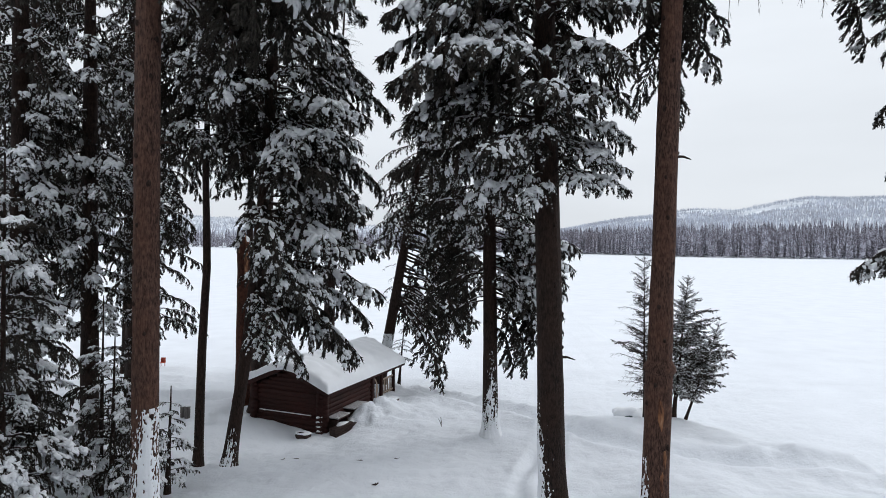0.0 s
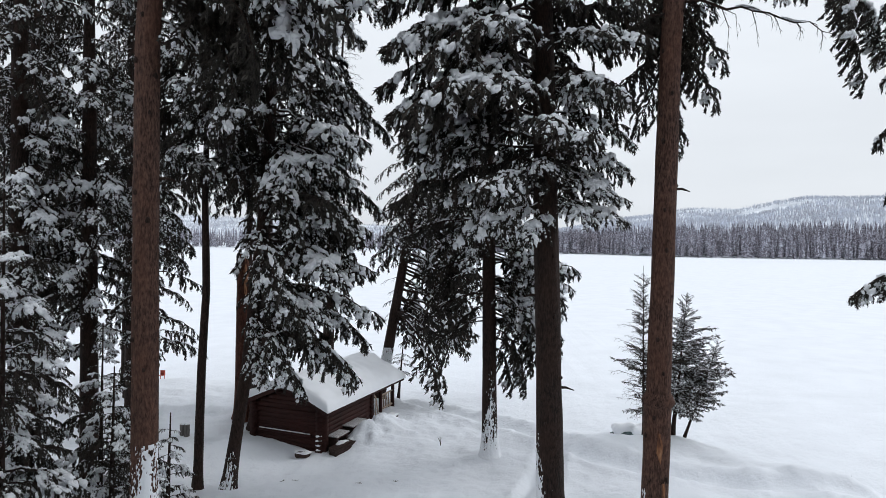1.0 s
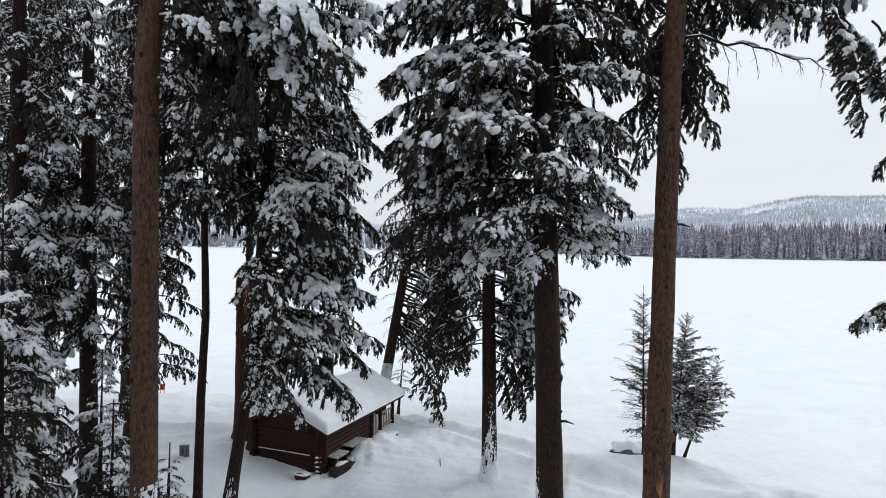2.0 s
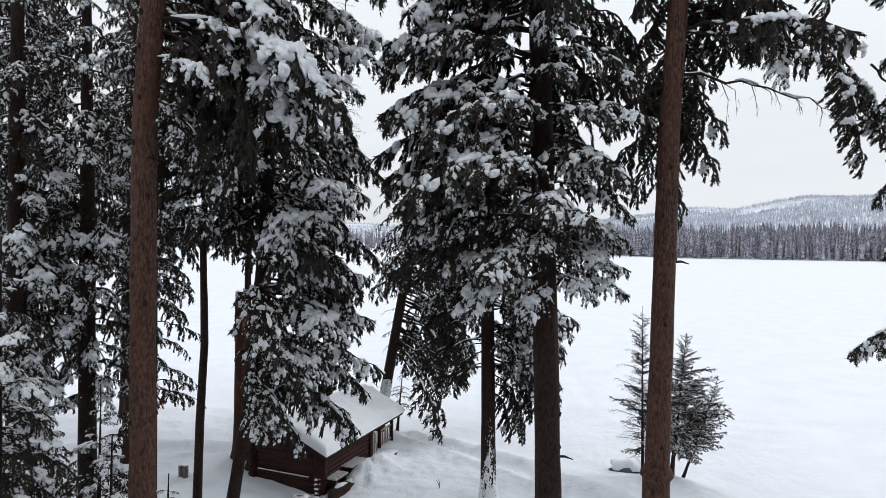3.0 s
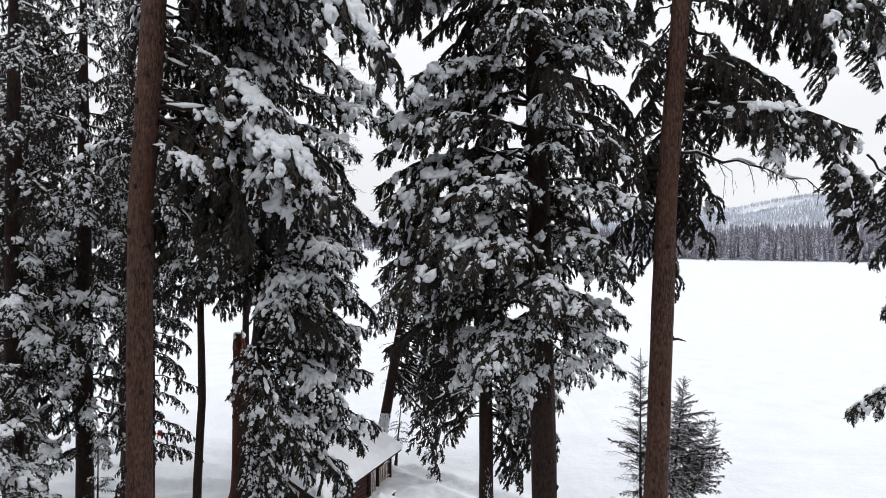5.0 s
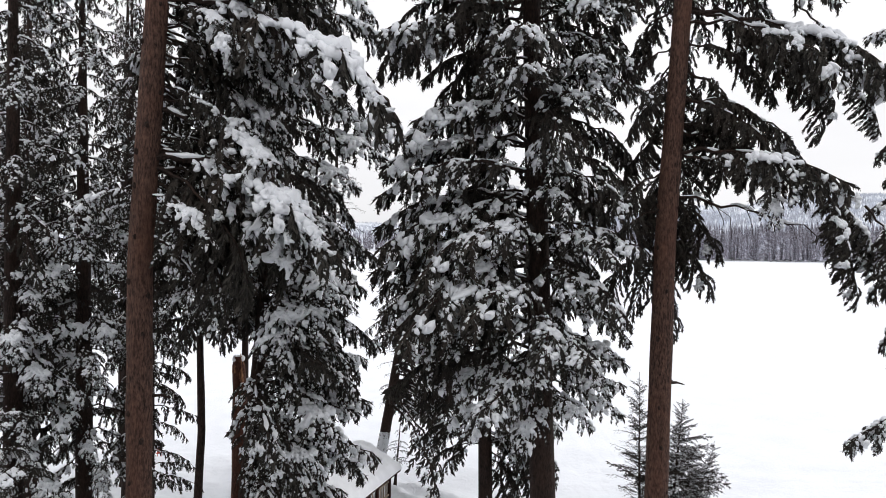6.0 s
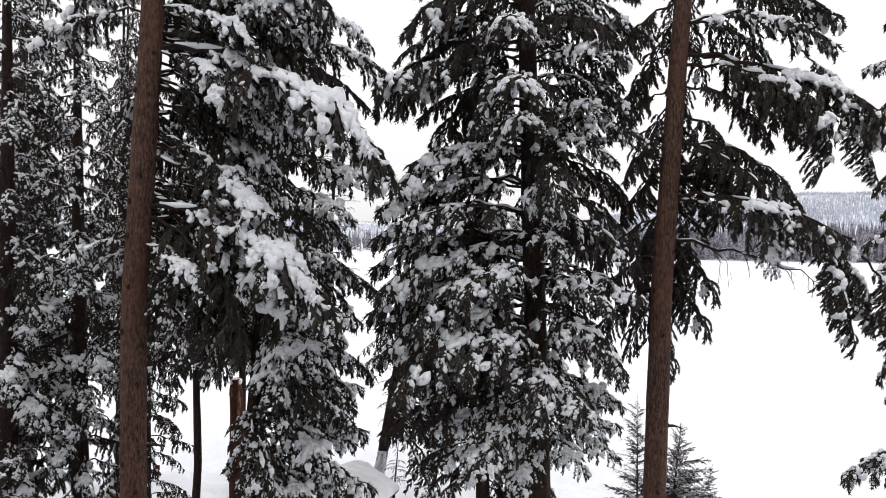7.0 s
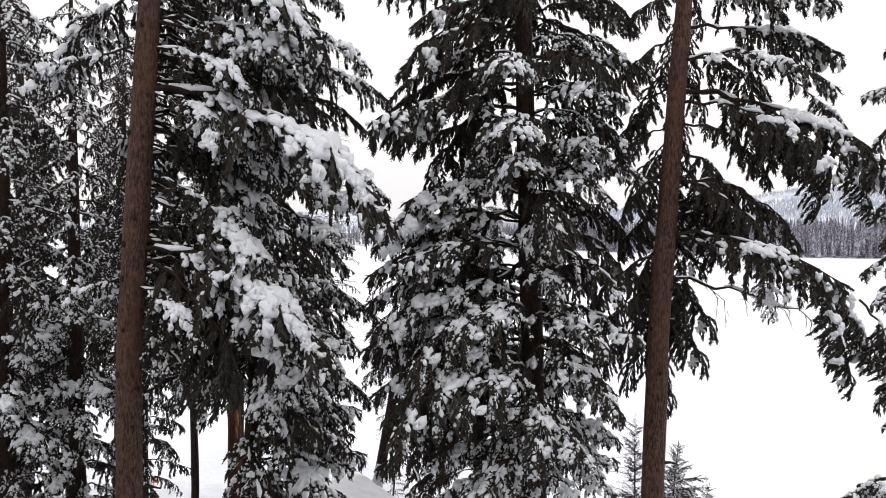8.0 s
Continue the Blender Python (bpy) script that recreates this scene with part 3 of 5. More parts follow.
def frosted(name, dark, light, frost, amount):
    """Needles mottled with frost by noise; the dark and light tones hold painted distance haze."""
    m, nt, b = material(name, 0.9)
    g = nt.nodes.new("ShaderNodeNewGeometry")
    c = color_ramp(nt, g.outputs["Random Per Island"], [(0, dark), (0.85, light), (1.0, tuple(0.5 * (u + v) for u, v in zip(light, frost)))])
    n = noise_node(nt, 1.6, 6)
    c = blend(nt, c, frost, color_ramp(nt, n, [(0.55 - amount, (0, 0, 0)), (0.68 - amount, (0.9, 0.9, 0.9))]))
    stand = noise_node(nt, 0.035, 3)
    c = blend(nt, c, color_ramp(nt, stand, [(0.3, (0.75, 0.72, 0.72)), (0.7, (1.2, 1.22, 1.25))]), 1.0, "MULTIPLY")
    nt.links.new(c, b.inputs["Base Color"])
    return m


# needle tones paled and blued to paint in distance haze, most on the hill
SHORE_TREES = frosted("frosted_hazed_shore_trees", (0.07, 0.062, 0.073), (0.15, 0.134, 0.155), (0.56, 0.57, 0.64), 0.075)
HILL_TREES = frosted("frosted_hazed_hill_trees", (0.19, 0.208, 0.265), (0.33, 0.355, 0.42), (0.62, 0.65, 0.71), 0.16)
rng = random.Random(5)
band = []
for i in range(5400):
    x = rng.uniform(30, 330) if i < 4300 else rng.uniform(-520, 30)
    d = rng.uniform(0, 1) ** 1.3 * 130
    x2 = x + 0.55 * d * x / 900
    y = float(shore_y(x)) + d
    band.append((x2, y, hill_z(x2, y) - 0.3, rng.uniform(8.5, 19.5) * (0.55 if rng.random() < 0.2 else 1)))
spires("shore_forest", band, 7, 6, SHORE_TREES, "frosted dark spruce forest along the far lake shore, paled in colour for haze")
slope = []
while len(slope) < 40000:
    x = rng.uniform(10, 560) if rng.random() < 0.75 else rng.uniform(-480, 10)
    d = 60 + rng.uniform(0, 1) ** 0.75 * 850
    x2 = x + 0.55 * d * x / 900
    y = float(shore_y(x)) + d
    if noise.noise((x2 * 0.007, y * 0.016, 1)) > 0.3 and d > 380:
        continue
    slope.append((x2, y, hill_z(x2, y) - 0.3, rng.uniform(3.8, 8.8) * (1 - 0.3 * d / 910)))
spires("hill_forest", slope, 2, 7, HILL_TREES, "frosted conifers on the distant hillside, coloured paler and bluer for haze")


# ---- the log cabin ----
CU, CV = Vector((0.367, 0.930, 0)).normalized(), Vector((-0.930, 0.367, 0)).normalized()
CO = Vector((-4.43, 23.73, 0))
cabin = new("log_cabin")
cabin.matrix_world = Matrix(((CU.x, CV.x, 0, CO.x), (CU.y, CV.y, 0, CO.y), (0, 0, 1, 0), (0, 0, 0, 1)))
tagged(cabin, "small dark red-brown log cabin with a snow-laden gable roof", "cabin")


def box(bm, lo, hi, bev=0.0):
    r = bmesh.ops.create_cube(bm, size=1)
    c, d = (Vector(lo) + Vector(hi)) / 2, Vector(hi) - Vector(lo)
    bmesh.ops.transform(bm, matrix=Matrix.Translation(c) @ Matrix.Diagonal((*d, 1)), verts=r["verts"])
    if bev:
        es = list({e for v in r["verts"] for e in v.link_edges})
        bmesh.ops.bevel(bm, geom=es, offset=bev, segments=2, affect="EDGES", profile=0.6)


def log_bm(a, b, r, seed=0):
    """A slightly uneven round log from a to b, with sawn ends."""
    rng = np.random.default_rng(seed)
    v, f = tube(np.linspace(a, b, 7), r * rng.uniform(0.95, 1.05, 7), sides=12, lump=0.02, rng=rng)
    bm = bmesh.new()
    vs = [bm.verts.new(p) for p in v]
    for q in f:
        bm.faces.new([vs[i] for i in q])
    bm.faces.new(vs[:12][::-1])
    bm.faces.new(vs[-12:])
    return bm


U0, U1, V0, V1 = 0.3, 4.1, 0.42, 3.6          # walls, in the cabin's own metres
EAVE, RIDGE, ROOF_L, ROOF_W = 1.5, 2.38, 6.8, 4.1
log_i = 0
for k in range(12):
    z = -0.55 + 0.185 * k
    if z > EAVE - 0.02:
        break
    for a, b in (((U0, V0 - 0.25, z), (U0, V1 + 0.25, z)), ((U1, V0 - 0.2, z), (U1, V1 + 0.2, z)), ((U0 - 0.25, V0, z + 0.09), (U1 + 0.2, V0, z + 0.09)), ((U0 - 0.25, V1, z + 0.09), (U1 + 0.2, V1, z + 0.09))):
        part("log", log_bm(a, b, 0.135, log_i), LOG, cabin, smooth=True)
        log_i += 1
for k in range(5):
    z = EAVE + 0.02 + 0.17 * k
    half = (ROOF_W / 2) * max(0.04, 1 - (z - EAVE + 0.1) / (RIDGE - EAVE)) - 0.12
    if half > 0.15:
        for u in (U0, U1):
            part("log", log_bm((u, ROOF_W / 2 - half, z), (u, ROOF_W / 2 + half, z), 0.125, 70 + k), LOG, cabin, smooth=True)
# purlins and roof boards
for v, z in ((0.42, EAVE + 0.06), (ROOF_W / 2, RIDGE - 0.12), (3.6, EAVE + 0.06)):
    part("purlin", log_bm((0.05, v, z), (ROOF_L - 0.1, v, z), 0.09, 90), LOG, cabin, smooth=True)
for side in (0, 1):
    bm = bmesh.new()
    va, vb = (0.0, ROOF_W / 2) if side == 0 else (ROOF_W, ROOF_W / 2)
    za, zb = EAVE + 0.0, RIDGE
    prof = [(va, za), (vb, zb), (vb, zb + 0.07), (va, za + 0.07)]
    ends = [[bm.verts.new((u, v, z)) for v, z in prof] for u in (0, ROOF_L)]
    for i in range(4):
        j = (i + 1) % 4
        bm.faces.new((ends[0][i], ends[0][j], ends[1][j], ends[1][i]))
    bm.faces.new(ends[0][::-1]), bm.faces.new(ends[1])
    bmesh.ops.recalc_face_normals(bm, faces=bm.faces)
    part("roof_boards", bm, DARKWOOD, cabin)
    # barge board on the gable and fascia along the eave
    for u in (-0.035, ROOF_L + 0.005):
        bm = bmesh.new()
        pr = [(va, za - 0.1), (vb, zb - 0.1), (vb, zb + 0.08), (va, za + 0.08)]
        ends = [[bm.verts.new((w, v, z)) for v, z in pr] for w in (u, u + 0.03)]
        for i in range(4):
            j = (i + 1) % 4
            bm.faces.new((ends[0][i], ends[0][j], ends[1][j], ends[1][i]))
        bm.faces.new(ends[0][::-1]), bm.faces.new(ends[1])
        bmesh.ops.recalc_face_normals(bm, faces=bm.faces)
        part("barge_board", bm, LOG, cabin)
    bm = bmesh.new()
    y0 = -0.035 if side == 0 else ROOF_W + 0.005
    box(bm, (0, y0, EAVE - 0.09), (ROOF_L, y0 + 0.03, EAVE + 0.085), 0.006)
    part("fascia", bm, LOG, cabin)


def roof_snow():
    """A thick soft blanket over both slopes, rolled over at the rim."""
    nu, nv = 96, 60
    us, vs = np.linspace(-0.08, ROOF_L + 0.08, nu), np.linspace(-0.1, ROOF_W + 0.1, nv)
    top, low = np.zeros((nu, nv, 3)), np.zeros((nu, nv, 3))
    for i, u in enumerate(us):
        for j, v in enumerate(vs):
            x = abs(v - ROOF_W / 2) / (ROOF_W / 2)
            z = EAVE + 0.075 + (RIDGE - EAVE) * (1 - x)
            rim = min(u + 0.08, ROOF_L + 0.08 - u, v + 0.1, ROOF_W + 0.1 - v)
            edge = 0.06 * noise.noise((u * 2.2, v * 2.2, 8)) + 0.04 * noise.noise((u * 6, v * 6, 2))
            th = 0.33 * min(1, max(0, rim + edge * (rim > 0.02)) / 0.2) ** 0.42 * (1 + 0.28 * noise.noise((u * 0.8, v * 0.8, 4)) + 0.14 * noise.noise((u * 2.6, v * 2.6, 1)))
            peak = -0.13 * math.exp(-(x / 0.16) ** 2)
            top[i, j] = (u, v, z + th + peak)
            low[i, j] = (u, v, z + 0.004)
    g = np.concatenate([top.reshape(-1, 3), low.reshape(-1, 3)])
    i, j = np.meshgrid(np.arange(nu - 1), np.arange(nv - 1), indexing="ij")
    f = np.stack([i * nv + j, (i + 1) * nv + j, (i + 1) * nv + j + 1, i * nv + j + 1], -1).reshape(-1, 4)
    n = nu * nv
    ring = [(i, 0) for i in range(nu)] + [(nu - 1, j) for j in range(1, nv)] + [(i, nv - 1) for i in range(nu - 2, -1, -1)] + [(0, j) for j in range(nv - 2, 0, -1)]
    idx = [a * nv + b for a, b in ring]
    rim = [(p, q, q + n, p + n) for p, q in zip(idx, idx[1:] + idx[:1])]
    return raw_mesh("roof_snow", g, np.concatenate([f, f[:, ::-1] + n, np.array(rim)]))


link_mesh("roof_snow", roof_snow(), SNOW, cabin, "thick snow blanket on the roof")
# porch: posts, rails, balusters, back wall door
for u, v in ((ROOF_L - 0.35, V0), (ROOF_L - 0.35, V1), (5.2, V0)):
    part("porch_post", log_bm((u, v, -0.4), (u, v, EAVE + 0.05), 0.085, 33), LOG, cabin, smooth=True)
bm = bmesh.new()
box(bm, (U1, V0 - 0.1, -0.35), (ROOF_L - 0.2, V1 + 0.1, -0.22), 0.01)
part("porch_floor", bm, DARKWOOD, cabin)
for z in (0.28, 0.92):
    bm = bmesh.new()
    box(bm, (5.2, V0 - 0.03, z), (ROOF_L - 0.35, V0 + 0.03, z + 0.07), 0.01)
    part("rail", bm, PALEWOOD, cabin)
for k in range(6):
    u = 5.33 + 0.17 * k
    bm = bmesh.new()
    box(bm, (u, V0 - 0.02, -0.2), (u + 0.045, V0 + 0.02, 0.95), 0.006)
    part("baluster", bm, PALEWOOD, cabin, "pale wooden baluster")
bm = bmesh.new()
box(bm, (U1 + 0.1, 1.5, -0.2), (U1 + 0.15, 2.35, 1.55), 0.01)
part("door", bm, DARKWOOD, cabin)
# base log with its line of snow on the gable
part("ledge_log", log_bm((U0 - 0.17, V0 + 0.35, 0.5), (U0 - 0.17, V1 - 0.25, 0.5), 0.06, 5), LOG, cabin, smooth=True)
rng = np.random.default_rng(3)
v, f = tube(np.linspace((U0 - 0.19, V0 + 0.4, 0.562), (U0 - 0.19, V1 - 0.3, 0.562), 14), 0.04, 0.016, 8, 0.15, rng)
link_mesh("ledge_snow", raw_mesh("ledge_snow", v, f), SNOW, cabin)
for k in range(4):
    s = Soup()
    s.add(*blob(rng, np.array((U0 - 0.2, V0 + 0.02, 0.0 + 0.185 * k)), 0.12, 0.12, 0.045, 0, 0.01))
    link_mesh("log_end_snow", s.mesh("log_end_snow"), SNOW, cabin)


def place(u, v, z=0.0):
    p = CO + CU * u + CV * v
    return Vector((p.x, p.y, z))


def snow_bench(name, label, u, width, depth, z):
    ob = new(name)
    ob.matrix_world = Matrix.Translation(place(u, V0 - 0.14 - depth / 2, 0)) @ Matrix.Rotation(math.atan2(CU.y, CU.x), 4, "Z")
    tagged(ob, label, "bench")
    for y in (-0.5, 0.5):
        bm = bmesh.new()
        box(bm, (-width / 2, y * depth - 0.06 * (y > 0), z - 0.06), (width / 2, y * depth + 0.1 - 0.06 * (y > 0), z), 0.01)
        part("seat_plank", bm, LOG, ob)
    for x in (-0.42, 0.42):
        bm = bmesh.new()
        box(bm, (x * width - 0.05, -depth / 2 + 0.04, -0.4), (x * width + 0.05, depth / 2 - 0.04, z - 0.06), 0.01)
        part("leg", bm, DARKWOOD, ob)
    bm = bmesh.new()
    box(bm, (-width / 2 - 0.02, -depth / 2 - 0.03, z + 0.004), (width / 2 + 0.02, depth / 2 + 0.07, z + 0.055), 0.025)
    part("snow", bm, DUSTED_SHADED, ob, "thin crust of snow, greyed to stand for shade", True)
    return ob


snow_bench("bench", "wooden bench dusted with snow, greyed for shade, at the log wall", 0.95, 0.9, 0.45, 0.42)
step = new("porch_step")
step.matrix_world = Matrix.Translation(place(4.25, -0.6, 0.0)) @ Matrix.Rotation(math.atan2(CU.y, CU.x), 4, "Z")
tagged(step, "low wooden porch step under a flat slab of snow", "step")
for y in (-0.2, 0.02):
    bm = bmesh.new()
    box(bm, (-0.4, y, 0.28), (0.4, y + 0.18, 0.34), 0.01)
    part("tread", bm, LOG, step)
for x in (-0.36, 0.28):
    bm = bmesh.new()
    box(bm, (x, -0.18, -0.3), (x + 0.08, 0.18, 0.28), 0.01)
    part("side_board", bm, DARKWOOD, step)
bm = bmesh.new()
box(bm, (-0.42, -0.22, 0.344), (0.42, 0.22, 0.43), 0.04)
part("snow", bm, SNOW, step, "flat slab of snow", True)
snow_bench("bench", "longer wooden bench under thin snow at the log wall", 2.3, 1.2, 0.45, 0.5)


def plank_thing(name, label, cat, u, v, du, lean, length, width, mat, z):
    ob = new(name)
    ob.matrix_world = Matrix.Translation(place(u, v, z)) @ Matrix.Rotation(math.atan2(CU.y, CU.x), 4, "Z") @ Matrix.Rotation(radians(lean), 4, "X") @ Matrix.Rotation(radians(du), 4, "Y")
    bm = bmesh.new()
    n = 10
    rows = []
    for i in range(n + 1):
        x = i / n
        w = width * (0.75 + 0.25 * math.cos(2 * math.pi * x)) * (0.25 if i == n else 1)
        bend = 0.16 * max(0, x - 0.85) / 0.15
        rows.append([bm.verts.new((s * w / 2, q + bend, length * x)) for s, q in ((-1, 0), (1, 0), (1, 0.02), (-1, 0.02))])
    for a, b in zip(rows, rows[1:]):
        for i in range(4):
            bm.faces.new((a[i], a[(i + 1) % 4], b[(i + 1) % 4], b[i]))
    bm.faces.new(rows[0][::-1]), bm.faces.new(rows[-1])
    bmesh.ops.recalc_face_normals(bm, faces=bm.faces)
    me = bpy.data.meshes.new(name)
    bm.to_mesh(me)
    bm.free()
    me.materials.append(mat)
    part_ob = new("ski_body", me)
    part_ob.parent = ob
    return tagged(ob, label, cat)


for u, du in ((3.7, 4), (3.95, -5), (4.5, 10), (4.85, -8)):
    plank_thing("ski", "pale wooden ski leaning on the cabin porch", "ski", u, V0 - 0.13, du, -4, 1.35, 0.1, PALEWOOD, -0.15)

# dark planks sticking out of the snowbank, snow-topped stone by the corner
for u, v, ln, tilt in ((0.55, -0.35, 1.0, 6), (1.15, -0.55, 1.2, 10)):
    p = place(u, v, 0.05)
    ob = new("plank_pile")
    ob.matrix_world = Matrix.Translation(p) @ Matrix.Rotation(math.atan2(CU.y, CU.x) + radians(-15), 4, "Z") @ Matrix.Rotation(radians(-tilt), 4, "Y")
    tagged(ob, "dark weathered planks half buried in the snowbank", "planks")
    for k in range(3):
        bm = bmesh.new()
        box(bm, (-ln / 2, -0.18 + 0.03 * k, -0.16 + 0.11 * k), (ln / 2, 0.2, -0.06 + 0.11 * k), 0.012)
        part("plank", bm, DARKWOOD, ob)
    s = Soup()
    s.add(*blob(np.random.default_rng(8), np.array((0.1, 0.1, 0.165)), ln * 0.3, 0.14, 0.06, 0, 0.02))
    link_mesh("snow", s.mesh("snow"), SNOW, ob)
stone = new("stone")
stone.location = place(-0.5, 0.75, -0.1)
tagged(stone, "dark stone with a cap of snow by the cabin corner", "stone")
s = Soup()
s.add(*blob(np.random.default_rng(2), np.array((0, 0, 0.02)), 0.34, 0.2, 0.15))
link_mesh("rock", s.mesh("rock"), DARKWOOD, stone)
s = Soup()
s.add(*blob(np.random.default_rng(4), np.array((0.02, 0.06, 0.13)), 0.33, 0.22, 0.07))
link_mesh("snow", s.mesh("snow"), SNOW, stone)

# upright cut logs, boat and small things on the ground
for dx, dy, r, h in ((-0.1, 0.0, 0.095, 0.55), (0.12, -0.06, 0.115, 0.6)):
    z = ground_z(-10.53 + dx, 25 + dy) - 0.22
    ob = new("stump")
    ob.location = (-10.53 + dx, 25 + dy, z)
    tagged(ob, "grey upright sawn log standing in snow", "stump", "pair of sawn logs")
    part("log", log_bm((0, 0, 0), (0.01, 0, h + 0.1), r, 12), GREYWOOD, ob, smooth=True)
    s = Soup()
    s.add(*blob(np.random.default_rng(6), np.array((0.01, 0, h + 0.11)), r * 1.0, r * 1.0, 0.05))
    link_mesh("snow", s.mesh("snow"), SNOW, ob)

boat = new("rowboat")
boat.matrix_world = pose(9.1, 28.5, ground_z(9.1, 28.5) - 0.12, 0, 0, -6)
tagged(boat, "overturned teal-grey rowboat under a mound of snow", "boat")
bm = bmesh.new()
rows = []
for i in range(13):
    x = -1.3 + 2.6 * i / 12
    w = 0.55 * (1 - abs(x / 1.36) ** 2.6)
    h = 0.36 * (1 - abs(x / 1.5) ** 3)
    rows.append([bm.verts.new((x, w * c, 0.02 + h * d)) for c, d in ((-1, 0), (-0.96, 0.3), (-0.7, 0.85), (0, 1), (0.7, 0.85), (0.96, 0.3), (1, 0))])
for a, b in zip(rows, rows[1:]):
    for i in range(6):
        bm.faces.new((a[i], a[i + 1], b[i + 1], b[i]))
bm.faces.new(rows[0][::-1]), bm.faces.new(rows[-1])
bmesh.ops.recalc_face_normals(bm, faces=bm.faces)
part("hull", bm, TEAL, boat, smooth=True)
for y in (-1, 1):
    pts = [(-1.3 + 2.6 * i / 12, y * (0.57 * (1 - abs((-1.3 + 2.6 * i / 12) / 1.36) ** 2.6) + 0.01), 0.03) for i in range(13)]
    v, f = tube(pts, 0.03, sides=6)
    link_mesh("gunwale", raw_mesh("gunwale", v, f), DARKWOOD, boat)
s = Soup()
for x, w in ((-0.6, 0.75), (0.1, 0.9), (0.7, 0.7)):
    s.add(*blob(np.random.default_rng(int(9 + x * 10)), np.array((x, 0.04, 0.3)), 0.66, 0.58 * w, 0.34))
link_mesh("snow", s.mesh("snow"), SNOW, boat)

marker = new("red_marker")
marker.location = (-16.2, 35, ground_z(-16.2, 35))
tagged(marker, "small red lawn seat half buried in snow by the shore", "chair")
for lo, hi, nm in (((-0.25, -0.05, 0.0), (-0.2, 0.05, 0.75), "leg"), ((0.2, -0.05, 0.0), (0.25, 0.05, 0.75), "leg"), ((-0.28, -0.3, 0.42), (0.28, 0.05, 0.47), "seat"), ((-0.28, 0.05, 0.45), (0.28, 0.1, 1.0), "backrest")):
    bm = bmesh.new()
    box(bm, [0.5 * q for q in lo], [0.5 * q for q in hi], 0.01)
    part(nm, bm, REDPAINT, marker)

rng = random.Random(21)
for x, y in ((-5.35, 20.9), (-4.9, 20.9), (-1.85, 18.0), (-2.6, 20.0), (-1.4, 20.2)):
    ob = new("fallen_twig")
    ob.location = (x, y, ground_z(x, y))
    tagged(ob, "dark broken twig lying on the snow", "twig", "twigs on the snow")
    s = Soup()
    big = 2.4 if x == -1.85 else 1.0
    for k in range(3 if big < 2 else 6):
        a = rng.uniform(0, 6.28)
        q = np.array((0, 0, 0.02))
        s.add(*tube(np.array([q, q + (0.05 * math.cos(a), 0.05 * math.sin(a), 0.005), q + (0.11 * math.cos(a), 0.11 * math.sin(a), 0.02 * rng.random() * big * big)]), big * np.array([0.009, 0.008, 0.003]), sides=5))
    link_mesh("stick", s.mesh("stick"), BARK_DARK, ob)


for sx, sy, sk in ((14.7, 22.2, 0.6), (0.0, 24.2, 0.4)):
    stalk = new("dry_stalk")
    stalk.location = (sx, sy, ground_z(sx, sy) - 0.05)
    tagged(stalk, "thin dry reed stalk standing out of the snow", "plant", "dry stalks in the snow")
    rng = np.random.default_rng(70 + int(sy))
    for k in range(6):
        a = rng.uniform(0, 6.28)
        h = rng.uniform(0.45, 1.0) * sk
        v, f = tube([(0, 0, 0), (0.03 * math.cos(a), 0.03 * math.sin(a), h * 0.5), (0.12 * math.cos(a), 0.12 * math.sin(a), h)], np.array([0.012, 0.009, 0.004]), sides=5)
        link_mesh("stem", raw_mesh("stem", v, f), GREYWOOD, stalk)


# ---- the trees ----
def g(x, y):
    return ground_z(x, y) - 0.05


RIGHTWARD = ((-2, 65, 3), (65, 120, 0.6))
# tall fir in front, bare to 9 m, boughs to one side
fir_l = conifer("fir_tree", "tall fir with bare red-brown trunk and snowy boughs high up", [(-6.17, 13.07, g(-6.17, 13.07)), (-6.1, 13.07, 12.4), (-5.6, 13.07, 19.5), (-5.3, 13.1, 27)],
                [(0, 0.3), (3, 0.268), (10, 0.252), (15, 0.24), (20, 0.21), (27, 0.09)], BARK, 40, 0.16, 0.016, 3, ((0.6, 3.9, -45, 110, 0.12),))
crown(fir_l, [NEAR[0], NEAR[3], NEAR[3]], 14.4, 25, 0.6, 3, [(12, 3.2), (13.5, 3.7), (16, 3.9), (25, 3.4)], RIGHTWARD, (-8, -8), 0.95, 31)
crown(fir_l, HANG + BOUGH[1:], 14.6, 20, 0.6, 2, [(10, 2.3), (20, 3.0)], ((-15, 90, 1),), (-14, -5), 0.7, 32)
for z, az, ln in ((13.9, 190, 1.5), (13.6, 165, 1.2), (13.9, 42, 1.8), (13.7, 55, 2.2), (14.2, 35, 2.2), (14.1, 75, 2.6), (18.5, 190, 2.6), (19.6, 160, 2.8), (20.6, 215, 2.8), (21.5, 180, 2.6), (22.6, 150, 2.5), (23.3, 230, 2.4)):
    grow(fir_l, NEAR[3], z, az, ln, -6)
for k, z, az, ln, el in ((0, 14.5, -14, 5.2, -6), (1, 14.6, -6, 4.2, -10), (0, 17.8, -9, 6.2, -8), (1, 17.7, -28, 2.6, -4), (0, 18.6, -16, 3.0, -4), (0, 13.7, -30, 2.5, -4), (1, 15.5, -18, 4.2, -8), (0, 20.2, -8, 4.4, -6)):
    grow(fir_l, LADEN[k], z, az, ln, el)

for z, az, ln, el in ((14.3, -14, 3.9, -20), (14.0, 6, 3.7, -24), (13.8, 26, 3.4, -26), (13.5, -8, 3.2, -30), (13.3, 40, 3.0, -30), (13.0, 14, 2.9, -34), (14.6, 16, 4.3, -18)):
    grow(fir_l, (HANG[0], NEAR[2], HANG[1])[int(z * 10) % 3], z, az, ln, el, int(z * 10) % 3 < 2)

